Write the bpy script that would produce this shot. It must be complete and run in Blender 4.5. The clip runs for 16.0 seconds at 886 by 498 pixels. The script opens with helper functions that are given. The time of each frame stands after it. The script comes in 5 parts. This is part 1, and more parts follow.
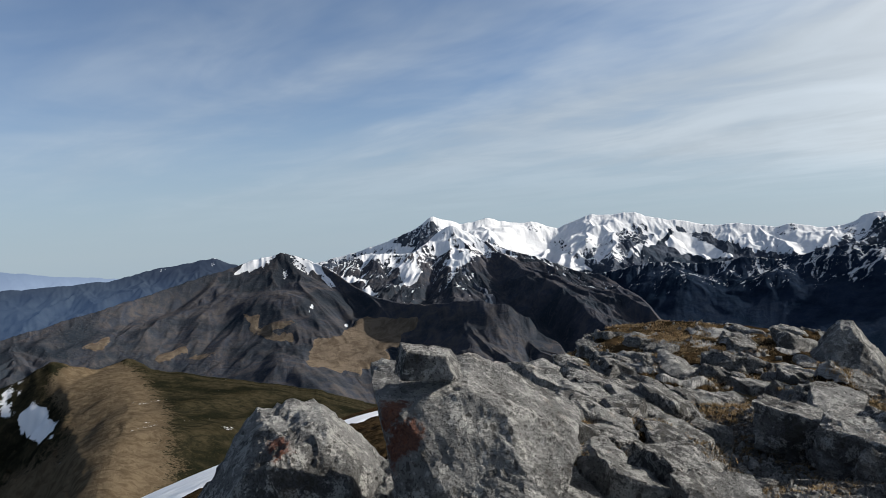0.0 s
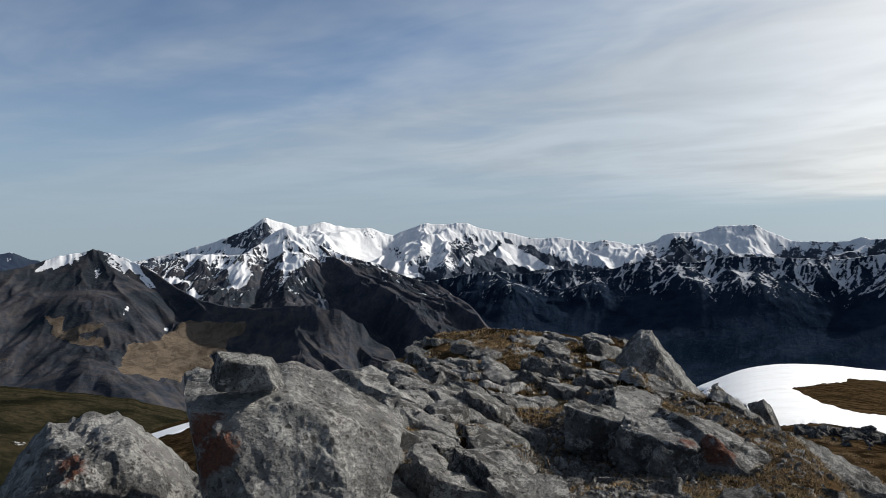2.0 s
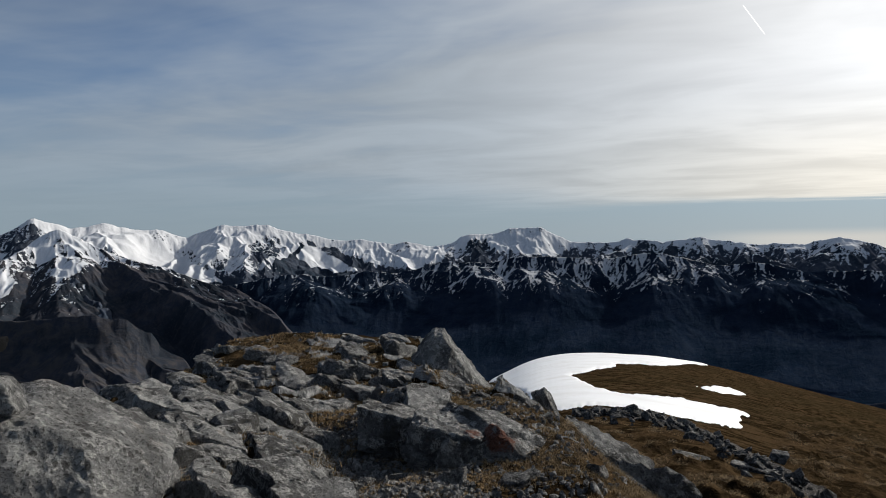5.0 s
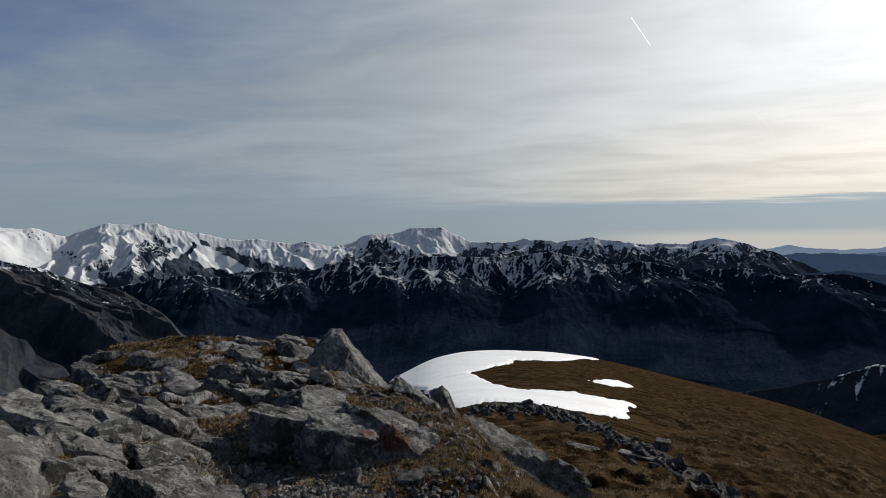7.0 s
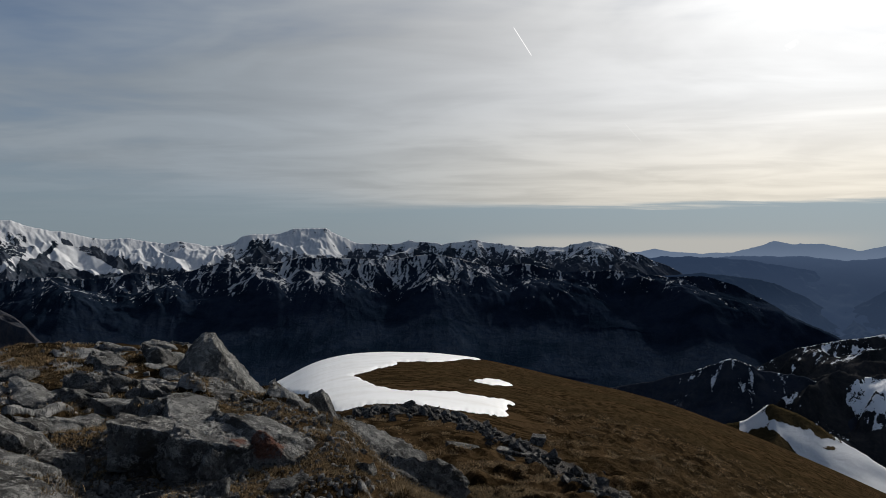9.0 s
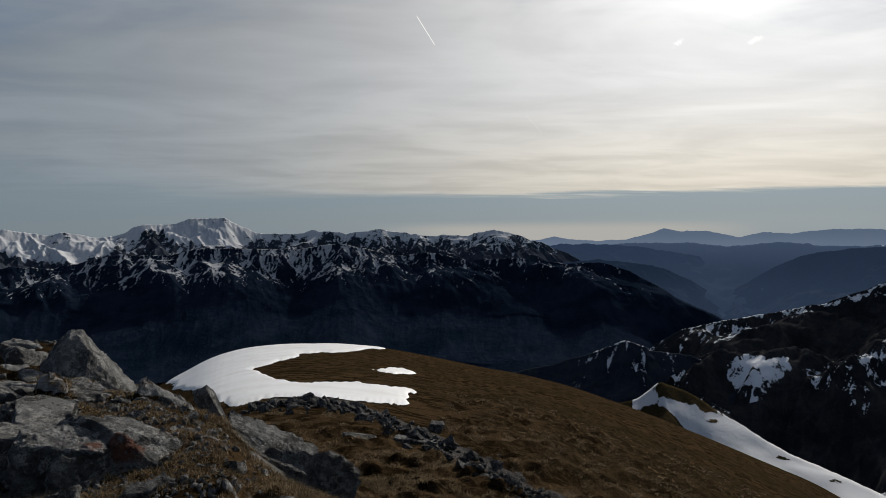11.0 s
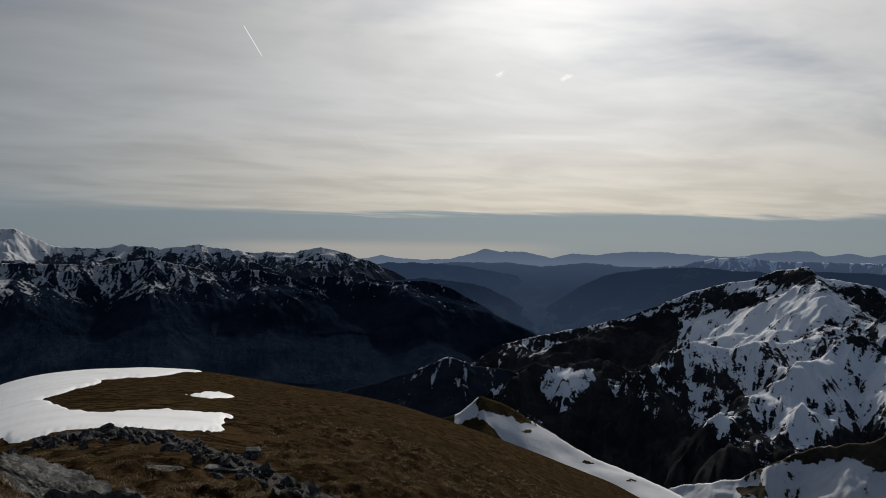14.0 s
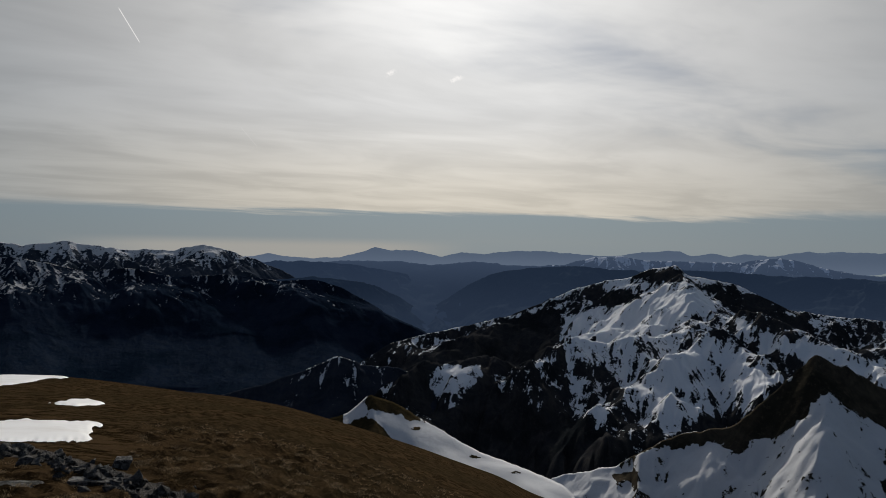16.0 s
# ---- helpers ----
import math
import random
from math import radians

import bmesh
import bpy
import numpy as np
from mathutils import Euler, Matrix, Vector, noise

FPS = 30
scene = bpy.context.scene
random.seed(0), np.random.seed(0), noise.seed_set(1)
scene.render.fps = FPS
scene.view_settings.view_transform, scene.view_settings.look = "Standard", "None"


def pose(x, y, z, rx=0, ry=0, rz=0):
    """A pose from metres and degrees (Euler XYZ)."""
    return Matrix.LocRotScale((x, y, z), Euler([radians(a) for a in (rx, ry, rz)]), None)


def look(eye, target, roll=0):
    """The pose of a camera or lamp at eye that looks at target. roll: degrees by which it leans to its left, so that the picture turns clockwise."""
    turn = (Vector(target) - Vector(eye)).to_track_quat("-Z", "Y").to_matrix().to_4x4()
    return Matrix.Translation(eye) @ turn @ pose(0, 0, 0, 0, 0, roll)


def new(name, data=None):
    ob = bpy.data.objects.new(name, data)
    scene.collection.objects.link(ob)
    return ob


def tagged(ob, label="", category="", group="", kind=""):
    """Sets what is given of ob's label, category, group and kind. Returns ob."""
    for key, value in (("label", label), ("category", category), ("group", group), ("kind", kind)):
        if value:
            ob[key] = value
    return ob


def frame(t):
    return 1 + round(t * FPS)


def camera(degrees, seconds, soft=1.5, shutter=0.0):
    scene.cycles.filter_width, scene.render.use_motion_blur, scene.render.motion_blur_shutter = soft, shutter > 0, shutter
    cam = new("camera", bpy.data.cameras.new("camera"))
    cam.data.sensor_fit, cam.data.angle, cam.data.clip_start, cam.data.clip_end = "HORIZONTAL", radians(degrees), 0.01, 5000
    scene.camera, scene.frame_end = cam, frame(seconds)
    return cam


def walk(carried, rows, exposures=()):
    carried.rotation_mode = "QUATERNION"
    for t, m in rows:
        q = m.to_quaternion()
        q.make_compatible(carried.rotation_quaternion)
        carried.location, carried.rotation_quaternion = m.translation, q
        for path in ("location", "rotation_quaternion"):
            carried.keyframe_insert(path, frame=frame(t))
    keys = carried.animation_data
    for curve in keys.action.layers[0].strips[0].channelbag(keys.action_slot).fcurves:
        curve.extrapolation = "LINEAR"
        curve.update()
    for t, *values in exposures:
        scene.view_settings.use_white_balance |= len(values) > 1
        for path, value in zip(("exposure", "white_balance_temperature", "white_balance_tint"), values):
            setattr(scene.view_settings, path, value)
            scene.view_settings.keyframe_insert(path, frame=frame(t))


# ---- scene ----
cam = camera(66.24, 16.0, soft=0.8)
EYE = 1.6
# seconds, x, y, z from the first eye, yaw, pitch, roll
ROWS = [
    (0.0, 0.000, 0.000, 0.000, 0.01, -0.99, 3.32),
    (0.5, 0.001, 0.015, 0.003, -3.90, -1.21, 2.87),
    (1.0, 0.022, 0.026, 0.006, -7.14, -1.64, 2.60),
    (1.5, 0.020, 0.039, 0.003, -11.17, -1.47, 1.21),
    (2.0, 0.032, 0.037, 0.004, -13.79, -1.02, 0.92),
    (2.5, 0.045, 0.037, 0.000, -16.31, -1.03, 1.23),
    (3.0, 0.065, 0.028, 0.003, -19.70, -0.94, 1.05),
    (3.5, 0.074, 0.019, 0.003, -22.08, -0.91, 1.01),
    (4.0, 0.086, 0.012, 0.004, -24.83, -0.98, 1.14),
    (4.5, 0.101, 0.009, 0.005, -27.12, -1.41, 1.20),
    (5.0, 0.127, 0.012, 0.000, -30.27, -1.13, 1.04),
    (7.5, 0.176, -0.018, -0.002, -41.18, -1.31, 0.76),
    (8.0, 0.195, -0.018, -0.004, -44.21, -1.15, 0.60),
    (8.5, 0.208, -0.025, -0.005, -46.24, -1.17, 0.61),
    (9.0, 0.222, -0.043, -0.003, -48.28, -1.25, 0.28),
    (11.5, 0.481, -0.223, -0.011, -58.96, -1.59, 0.29),
    (12.0, 0.504, -0.229, -0.007, -61.86, -0.69, -0.22),
    (12.5, 0.522, -0.228, -0.005, -63.95, -1.07, -0.49),
    (13.0, 0.538, -0.229, -0.005, -66.47, -0.99, -0.66),
    (13.5, 0.561, -0.248, -0.011, -68.70, -1.23, -0.51),
    (14.0, 0.588, -0.272, -0.004, -70.73, -0.70, -0.57),
    (14.5, 0.609, -0.297, -0.006, -72.69, -0.83, -0.61),
    (15.0, 0.625, -0.321, -0.006, -74.94, -0.98, -0.85),
    (15.5, 0.638, -0.341, -0.001, -77.82, -0.82, -0.99),
    (16.0, 0.639, -0.350, -0.010, -79.97, -0.70, -0.98),
]
EXPOSURES = [(0.0, 0.64, 6380, 10), (2.5, 0.38, 6340, 10), (5.0, 0.08, 6330, 10), (9.0, -0.32, 6380, 10), (12.5, -0.60, 6440, 10), (16.0, -0.75, 6450, 10)]
walk(cam, [(t, pose(x, y, EYE + z, 90 + pitch, roll, yaw)) for t, x, y, z, yaw, pitch, roll in ROWS], EXPOSURES)

# ---- sky and sun ----
SUN_AZ, SUN_EL = 82.0, 25.0   # degrees to the right of the first view; above the level


def bearing(az, el=0.0):
    a, e = radians(az), radians(el)
    return Vector((math.sin(a) * math.cos(e), math.cos(a) * math.cos(e), math.sin(e)))


sun_data = bpy.data.lights.new("sun", "SUN")
sun_data.energy, sun_data.angle, sun_data.color = 5.0, radians(0.8), (1.0, 0.93, 0.82)
sun = new("sun", sun_data)
sun.matrix_world = look((0, 0, 60), Vector((0, 0, 60)) - bearing(SUN_AZ, SUN_EL))


class Nodes:
    """Short hand for node trees."""

    def __init__(self, tree):
        self.tree = tree
        tree.nodes.clear()

    def add(self, kind, **inputs):
        n = self.tree.nodes.new(kind)
        for key, value in inputs.items():
            k = int(key[1:]) if key[0] == "i" and key[1:].isdigit() else key
            self.put(n.inputs[k], value)
        return n

    def put(self, socket, value):
        if isinstance(value, bpy.types.NodeSocket):
            self.tree.links.new(value, socket)
        elif isinstance(value, bpy.types.Node):
            self.tree.links.new(value.outputs[0], socket)
        else:
            socket.default_value = value

    def math(self, op, a, b=0.0, clamp=False):
        n = self.add("ShaderNodeMath", i0=a, i1=b)
        n.operation, n.use_clamp = op, clamp
        return n.outputs[0]

    def vec(self, op, a, b=(0, 0, 0)):
        n = self.add("ShaderNodeVectorMath", i0=a)
        n.operation = op
        if op == "SCALE":
            self.put(n.inputs["Scale"], b)
        else:
            self.put(n.inputs[1], b)
        return n.outputs["Value"] if op in ("DOT_PRODUCT", "LENGTH") else n.outputs[0]

    def noise(self, vector, scale, detail=6.0, rough=0.55, distort=0.0):
        n = self.add("ShaderNodeTexNoise", Vector=vector, Scale=scale, Detail=detail, Roughness=rough, Distortion=distort)
        return n.outputs[0]

    def ramp(self, x, lo, hi, smooth=True, a=0.0, b=1.0):
        n = self.add("ShaderNodeMapRange")
        n.interpolation_type, n.clamp = "SMOOTHSTEP" if smooth else "LINEAR", True
        for k, v in (("Value", x), ("From Min", lo), ("From Max", hi), ("To Min", a), ("To Max", b)):
            self.put(n.inputs[k], v)
        return n.outputs[0]

    def mix(self, f, a, b, mode="MIX"):
        n = self.add("ShaderNodeMix")
        n.data_type, n.blend_type = "RGBA", mode
        self.put(n.inputs[0], f)
        self.put(n.inputs[6], a)
        self.put(n.inputs[7], b)
        return n.outputs[2]


def rgb(r, g, b):
    return (r, g, b, 1.0)


world = bpy.data.worlds.new("sky")
scene.world = world
world.use_nodes = True
N = Nodes(world.node_tree)
way = N.add("ShaderNodeTexCoord").outputs["Generated"]
sky = N.add("ShaderNodeTexSky")
sky.sky_type, sky.sun_disc, sky.sun_elevation, sky.sun_rotation = "NISHITA", False, radians(SUN_EL), radians(SUN_AZ)
sky.altitude, sky.air_density, sky.dust_density, sky.ozone_density = 2000.0, 1.0, 0.3, 1.5
parts = N.add("ShaderNodeSeparateXYZ", Vector=way)
up = N.math("MAXIMUM", parts.outputs[2], 0.0)
# a high sheet of thin cloud, seen in perspective, drawn out along one wind direction
lift = N.math("ADD", up, 0.06)
along = N.math("DIVIDE", N.vec("DOT_PRODUCT", way, (-0.67, 0.74, 0.0)), lift)
across = N.math("DIVIDE", N.vec("DOT_PRODUCT", way, (0.74, 0.67, 0.0)), lift)
sheet = N.add("ShaderNodeCombineXYZ", X=N.math("MULTIPLY", along, 0.40), Y=across, Z=0.0)
bands = N.noise(sheet, 0.50, 3.0, 0.5, 0.5)
mottle = N.noise(N.add("ShaderNodeCombineXYZ", X=N.math("MULTIPLY", along, 0.75), Y=across, Z=3.0), 0.95, 4.0, 0.55, 0.5)
fibres = N.noise(sheet, 2.6, 6.0, 0.6, 0.6)
toward = N.vec("DOT_PRODUCT", way, tuple(bearing(SUN_AZ, SUN_EL)))
sunward = N.ramp(toward, 0.0, 1.0, False)
cover = N.math("ADD", N.math("MULTIPLY", bands, 0.50), N.math("ADD", N.math("MULTIPLY", mottle, 0.38), N.math("MULTIPLY", fibres, 0.12)))
cover = N.math("ADD", cover, N.math("MULTIPLY", N.ramp(toward, 0.35, 1.0), 0.20))
# the sheet thickens beyond a long edge, with a clear lane before it
cover = N.math("ADD", cover, N.ramp(across, 2.6, 3.5, True, 0.0, 0.13))
lane = N.math("SUBTRACT", across, 2.35)
cover = N.math("SUBTRACT", cover, N.math("MULTIPLY", N.math("EXPONENT", N.math("MULTIPLY", N.math("MULTIPLY", lane, lane), -6.0)), 0.07))
cloud = N.math("MULTIPLY", N.ramp(cover, 0.35, 0.68), N.math("MULTIPLY", N.ramp(up, 0.50, 0.85, True, 1.0, 0.4), N.ramp(toward, -0.65, 0.75, True, 0.40, 1.0)))
rim = N.math("ADD", parts.outputs[2], N.math("MULTIPLY", N.math("SUBTRACT", bands, 0.5), 0.030))
rim = N.math("ADD", rim, N.math("MULTIPLY", N.math("SUBTRACT", fibres, 0.5), 0.014))
cloud = N.math("MULTIPLY", cloud, N.ramp(rim, N.ramp(toward, 0.35, 0.9, True, 0.0, 0.034), N.ramp(toward, 0.2, 0.9, True, 0.16, 0.044)))


def streak(az0, el0, az1, el1, width, ends=0.8):
    """A straight thin trail between two directions of the sky."""
    a, b = bearing(az0, el0), bearing(az1, el1)
    m = (a + b).normalized()
    side = a.cross(b).normalized()
    off = N.math("ABSOLUTE", N.vec("DOT_PRODUCT", way, tuple(side)))
    run = N.math("ABSOLUTE", N.vec("DOT_PRODUCT", way, tuple((b - a).normalized())))
    half = (b - a).length / 2
    line = N.ramp(off, width, 0.0)
    line = N.math("MULTIPLY", line, N.ramp(run, half, half * ends))
    return N.math("MULTIPLY", line, N.ramp(N.vec("DOT_PRODUCT", way, tuple(m)), 0.5, 0.6))


trail = N.math("MULTIPLY", streak(54.2, 16.8, 55.8, 14.4, 0.0010), 0.7)
ragged = N.ramp(N.noise(way, 140.0, 3.0, 0.6), 0.40, 0.62)
wisp = N.math("ADD", N.math("MULTIPLY", streak(74.7, 13.4, 75.9, 14.0, 0.0050, 0.1), ragged), N.math("ADD", N.math("MULTIPLY", streak(80.0, 13.0, 81.6, 13.7, 0.0055, 0.1), ragged), N.math("MULTIPLY", streak(63.2, 8.9, 64.6, 7.3, 0.0012), 0.08)))
old_trail = N.math("MULTIPLY", streak(10.5, 6.8, 27.0, 8.75, 0.0095), N.ramp(fibres, 0.35, 0.6))
cloud = N.math("MAXIMUM", cloud, N.math("MULTIPLY", old_trail, 0.85))
# brightest round the sun, warm low down
shade = N.ramp(N.math("ADD", N.math("MULTIPLY", mottle, 0.82), N.math("MULTIPLY", fibres, 0.18)), 0.32, 0.66, True, 0.87, 1.07)
glow = N.math("ADD", 0.40, N.math("ADD", N.math("MULTIPLY", N.math("POWER", sunward, 6.0), 0.88), N.math("MULTIPLY", N.math("POWER", sunward, 40.0), 0.6)))
glow = N.math("ADD", glow, N.math("MULTIPLY", N.math("POWER", sunward, 4.0), N.ramp(up, 0.26, 0.07, True, 0.0, 0.20)))
glow = N.math("MULTIPLY", glow, shade)
warm = N.mix(N.ramp(up, 0.03, 0.20), rgb(1.0, 0.91, 0.76), rgb(1.0, 0.985, 0.955))
tint = N.mix(N.ramp(toward, 0.55, 0.96), rgb(0.83, 0.925, 1.0), warm)
cloud_light = N.mix(1.0, tint, glow, "MULTIPLY")
clear = N.mix(1.0, sky.outputs[0], rgb(0.060, 0.064, 0.070), "MULTIPLY")
low = N.mix(N.math("POWER", sunward, 4.0), rgb(0.235, 0.295, 0.345), rgb(0.44, 0.51, 0.55))
haze = N.ramp(up, 0.26, 0.0, True, 0.10, 0.90)
clear = N.mix(haze, clear, low)
veil = N.mix(N.math("MULTIPLY", cloud, 0.92), clear, cloud_light)
near_rim = N.math("MULTIPLY", N.ramp(N.vec("DOT_PRODUCT", way, tuple(bearing(66, 0))), 0.955, 0.995), N.ramp(parts.outputs[2], 0.004, -0.012))
veil = N.mix(N.math("MULTIPLY", near_rim, 0.75), veil, rgb(0.66, 0.62, 0.55))
veil = N.mix(N.math("MINIMUM", N.math("ADD", trail, wisp), 0.8), veil, rgb(1.6, 1.55, 1.5))
back = N.add("ShaderNodeBackground", Color=veil, Strength=1.0)
N.add("ShaderNodeOutputWorld", Surface=back)
# ---- noise on arrays ----


def lattice(ix, iy, iz, seed):
    h = (ix.astype(np.int64) * 374761393 + iy.astype(np.int64) * 668265263 + iz.astype(np.int64) * 1274126177 + seed * 974711) & 0xFFFFFFFF
    h = ((h ^ (h >> 13)) * 1274126177) & 0xFFFFFFFF
    h = ((h ^ (h >> 16)) * 2246822519) & 0xFFFFFFFF
    return ((h ^ (h >> 15)) & 0xFFFF) / 32767.5 - 1.0


def grain(x, y, z=0.0, seed=0):
    """Smooth value noise, about -1 to 1."""
    x, y, z = np.broadcast_arrays(np.asarray(x, float), np.asarray(y, float), np.asarray(z, float))
    ix, iy, iz = np.floor(x), np.floor(y), np.floor(z)
    fx, fy, fz = x - ix, y - iy, z - iz
    u, v, w = (f * f * f * (f * (f * 6 - 15) + 10) for f in (fx, fy, fz))
    flat = not np.any(z)
    total = 0.0
    for k in ((0,) if flat else (0, 1)):
        for j in (0, 1):
            for i in (0, 1):
                g = lattice(ix + i, iy + j, iz + k, seed)
                total = total + g * (u if i else 1 - u) * (v if j else 1 - v) * ((w if k else 1 - w) if not flat else 1.0)
    return total


def fbm(x, y, z=0.0, octaves=5, gain=0.5, seed=0):
    total, amp = 0.0, 1.0
    for o in range(octaves):
        total = total + amp * grain(x, y, z, seed + o * 17)
        x, y, z = x * 2.03 + 11.3, y * 2.03 + 5.7, (z * 2.03 + 3.1) if np.any(z) else z
        amp *= gain
    return total


def ridged(x, y, z=0.0, octaves=5, gain=0.5, seed=0):
    """Sharp crests: about 0 to 1.6."""
    total, amp, w = 0.0, 1.0, 1.0
    for o in range(octaves):
        r = (1 - np.abs(grain(x, y, z, seed + o * 29))) ** 2
        total = total + amp * r * w
        w = np.clip(r * 1.4, 0, 1)
        x, y, z = x * 2.07 + 7.1, y * 2.07 + 2.9, (z * 2.07 + 4.3) if np.any(z) else z
        amp *= gain
    return total


def step(x, lo, hi):
    t = np.clip((x - lo) / (hi - lo), 0, 1)
    return t * t * (3 - 2 * t)


def soft_interp(x, xs, ys, blur=0.0):
    """Linear between the given places, rounded by a running mean."""
    if not blur:
        return np.interp(x, xs, ys)
    return sum(np.interp(x + blur * k, xs, ys) for k in (-1.0, -0.5, 0.0, 0.5, 1.0)) / 5


def grid_mesh(name, X, Y, Z, smooth=True, wrap=False, keep=None, attrs=None):
    """A mesh object from arrays rows x columns."""
    r, c = X.shape
    idx = np.arange(r * c).reshape(r, c)
    nxt = np.roll(idx, -1, axis=1) if wrap else idx
    a, b = (idx[:-1], nxt[:-1]) if wrap else (idx[:-1, :-1], idx[:-1, 1:])
    d, e = (idx[1:], nxt[1:]) if wrap else (idx[1:, :-1], idx[1:, 1:])
    faces = np.stack([a, b, e, d], -1).reshape(-1, 4)
    if keep is not None:
        faces = faces[keep[faces].all(axis=1)]
    mesh = bpy.data.meshes.new(name)
    co = np.stack([X, Y, Z], -1).reshape(-1, 3).astype(np.float32)
    if keep is not None:
        used = np.zeros(len(co), bool)
        used[faces] = True
        remap = np.cumsum(used) - 1
        co, faces = co[used], remap[faces]
    mesh.vertices.add(len(co))
    mesh.vertices.foreach_set("co", co.ravel())
    mesh.loops.add(faces.size)
    mesh.loops.foreach_set("vertex_index", faces.ravel().astype(np.int32))
    mesh.polygons.add(len(faces))
    mesh.polygons.foreach_set("loop_start", np.arange(0, faces.size, 4, dtype=np.int32))
    mesh.polygons.foreach_set("loop_total", np.full(len(faces), 4, np.int32))
    mesh.polygons.foreach_set("use_smooth", np.full(len(faces), smooth))
    for key, value in (attrs or {}).items():
        v = np.asarray(value, np.float32).ravel()
        layer = mesh.attributes.new(key, "FLOAT", "POINT")
        layer.data.foreach_set("value", v[used] if keep is not None else v)
    mesh.update(calc_edges=True)
    mesh.validate()
    return new(name, mesh)


def raw_mesh(name, verts, faces, smooth=False):
    mesh = bpy.data.meshes.new(name)
    mesh.from_pydata([tuple(v) for v in verts], [], [tuple(f) for f in faces])
    mesh.polygons.foreach_set("use_smooth", np.full(len(mesh.polygons), smooth))
    mesh.update()
    return mesh
# ---- materials ----


def material(name):
    m = bpy.data.materials.new(name)
    m.use_nodes = True
    n = Nodes(m.node_tree)
    return m, n


def finish(n, color, rough=0.9, height=None, depth=0.02, spec=0.2, strength=1.0):
    b = n.add("ShaderNodeBsdfPrincipled")
    n.put(b.inputs["Base Color"], color)
    n.put(b.inputs["Roughness"], rough)
    b.inputs["Specular IOR Level"].default_value = spec
    if height is not None:
        bump = n.add("ShaderNodeBump", Height=height, Strength=strength, Distance=depth)
        n.put(b.inputs["Normal"], bump)
    out = n.add("ShaderNodeOutputMaterial")
    n.put(out.inputs["Surface"], b.outputs[0])
    return b


def attribute(n, name):
    a = n.add("ShaderNodeAttribute")
    a.attribute_name = name
    return a.outputs["Fac"]


def mountain_material(name, low, high, snow_line, snow_span, grainsize, field=None, streaks=0.9, steep=1.6, runs=1.0, blobs=0.9, white=0.66, blend=(0.46, 0.56), speck=0.8, sharp=0.10, mottle=2.2):
    """Rock and dry heath with snow that lies by height, steepness, gully and drift. low and high also carry any haze
    tint.
    """
    m, n = material(name)
    geo = n.add("ShaderNodeNewGeometry")
    pos, nor = geo.outputs["Position"], geo.outputs["Normal"]
    xyz = n.add("ShaderNodeSeparateXYZ", Vector=pos)
    nz = n.add("ShaderNodeSeparateXYZ", Vector=nor)
    big = n.noise(pos, 0.0022 / grainsize, 5.0, 0.6, 0.4)
    mid = n.noise(pos, 0.011 / grainsize, 8.0, 0.68, 0.8)
    fine = n.noise(pos, 0.06 / grainsize, 6.0, 0.65)
    base = n.mix(n.ramp(mid, 0.35, 0.66), rgb(*low), rgb(*high))
    base = n.mix(n.ramp(big, 0.42, 0.62), base, rgb(low[0] * 0.62, low[1] * 0.68, low[2] * 0.66))
    base = n.mix(n.ramp(fine, 0.5, 0.75, True, 0.0, 0.5), base, rgb(high[0] * 1.1, high[1] * 1.08, high[2] * 1.05))
    # bare scree and rock on the ribs, turf in the hollows
    base = n.mix(n.ramp(n.math("ADD", attribute(n, "rib"), n.math("MULTIPLY", n.math("SUBTRACT", fine, 0.5), 1.2)), 0.15, 0.75, True, 0.0, 0.25), base, rgb(high[0] * 1.35, high[1] * 1.25, high[2] * 1.15))
    if field:
        f = n.math("ADD", attribute(n, "field"), n.math("ADD", n.math("MULTIPLY", n.math("SUBTRACT", mid, 0.5), 0.7), n.math("MULTIPLY", n.math("SUBTRACT", fine, 0.5), 0.5)))
        base = n.mix(n.ramp(f, blend[0], blend[1]), base, n.mix(n.ramp(mid, 0.4, 0.62), rgb(*field), rgb(field[0] * 0.62, field[1] * 0.60, field[2] * 0.58)))
    h = n.math("DIVIDE", n.math("SUBTRACT", xyz.outputs[2], snow_line), snow_span)
    lie = n.math("MULTIPLY", n.math("SUBTRACT", nz.outputs[2], 0.78), steep)
    side, down = attribute(n, "along"), attribute(n, "down")
    lane = n.add("ShaderNodeCombineXYZ", X=n.math("ADD", side, n.math("MULTIPLY", down, 0.35)), Y=n.math("MULTIPLY", down, 0.20), Z=n.math("MULTIPLY", xyz.outputs[2], 0.35))
    runnel = n.noise(lane, 0.020 * runs / grainsize, 8.0, 0.66, 0.5)
    drift = n.math("MULTIPLY", n.math("SUBTRACT", mid, 0.5), mottle)
    drift = n.math("ADD", drift, n.math("MULTIPLY", n.math("SUBTRACT", runnel, 0.5), streaks))
    drift = n.math("ADD", drift, n.math("MULTIPLY", n.math("SUBTRACT", big, 0.5), blobs))
    drift = n.math("ADD", drift, n.math("MULTIPLY", n.math("SUBTRACT", fine, 0.5), speck))
    s = n.math("ADD", n.math("ADD", h, lie), n.math("ADD", drift, attribute(n, "snow")))
    s = n.ramp(s, 0.51 - sharp, 0.51 + sharp)
    snow = n.mix(fine, rgb(white * 0.9, white * 0.92, white * 0.97), rgb(white, white * 1.01, white * 1.03))
    color = n.mix(s, base, snow)
    relief = n.math("MULTIPLY", n.math("ADD", n.math("MULTIPLY", mid, 6.0), n.math("MULTIPLY", fine, 1.6)), n.ramp(s, 0, 1, False, 1.0, 0.25))
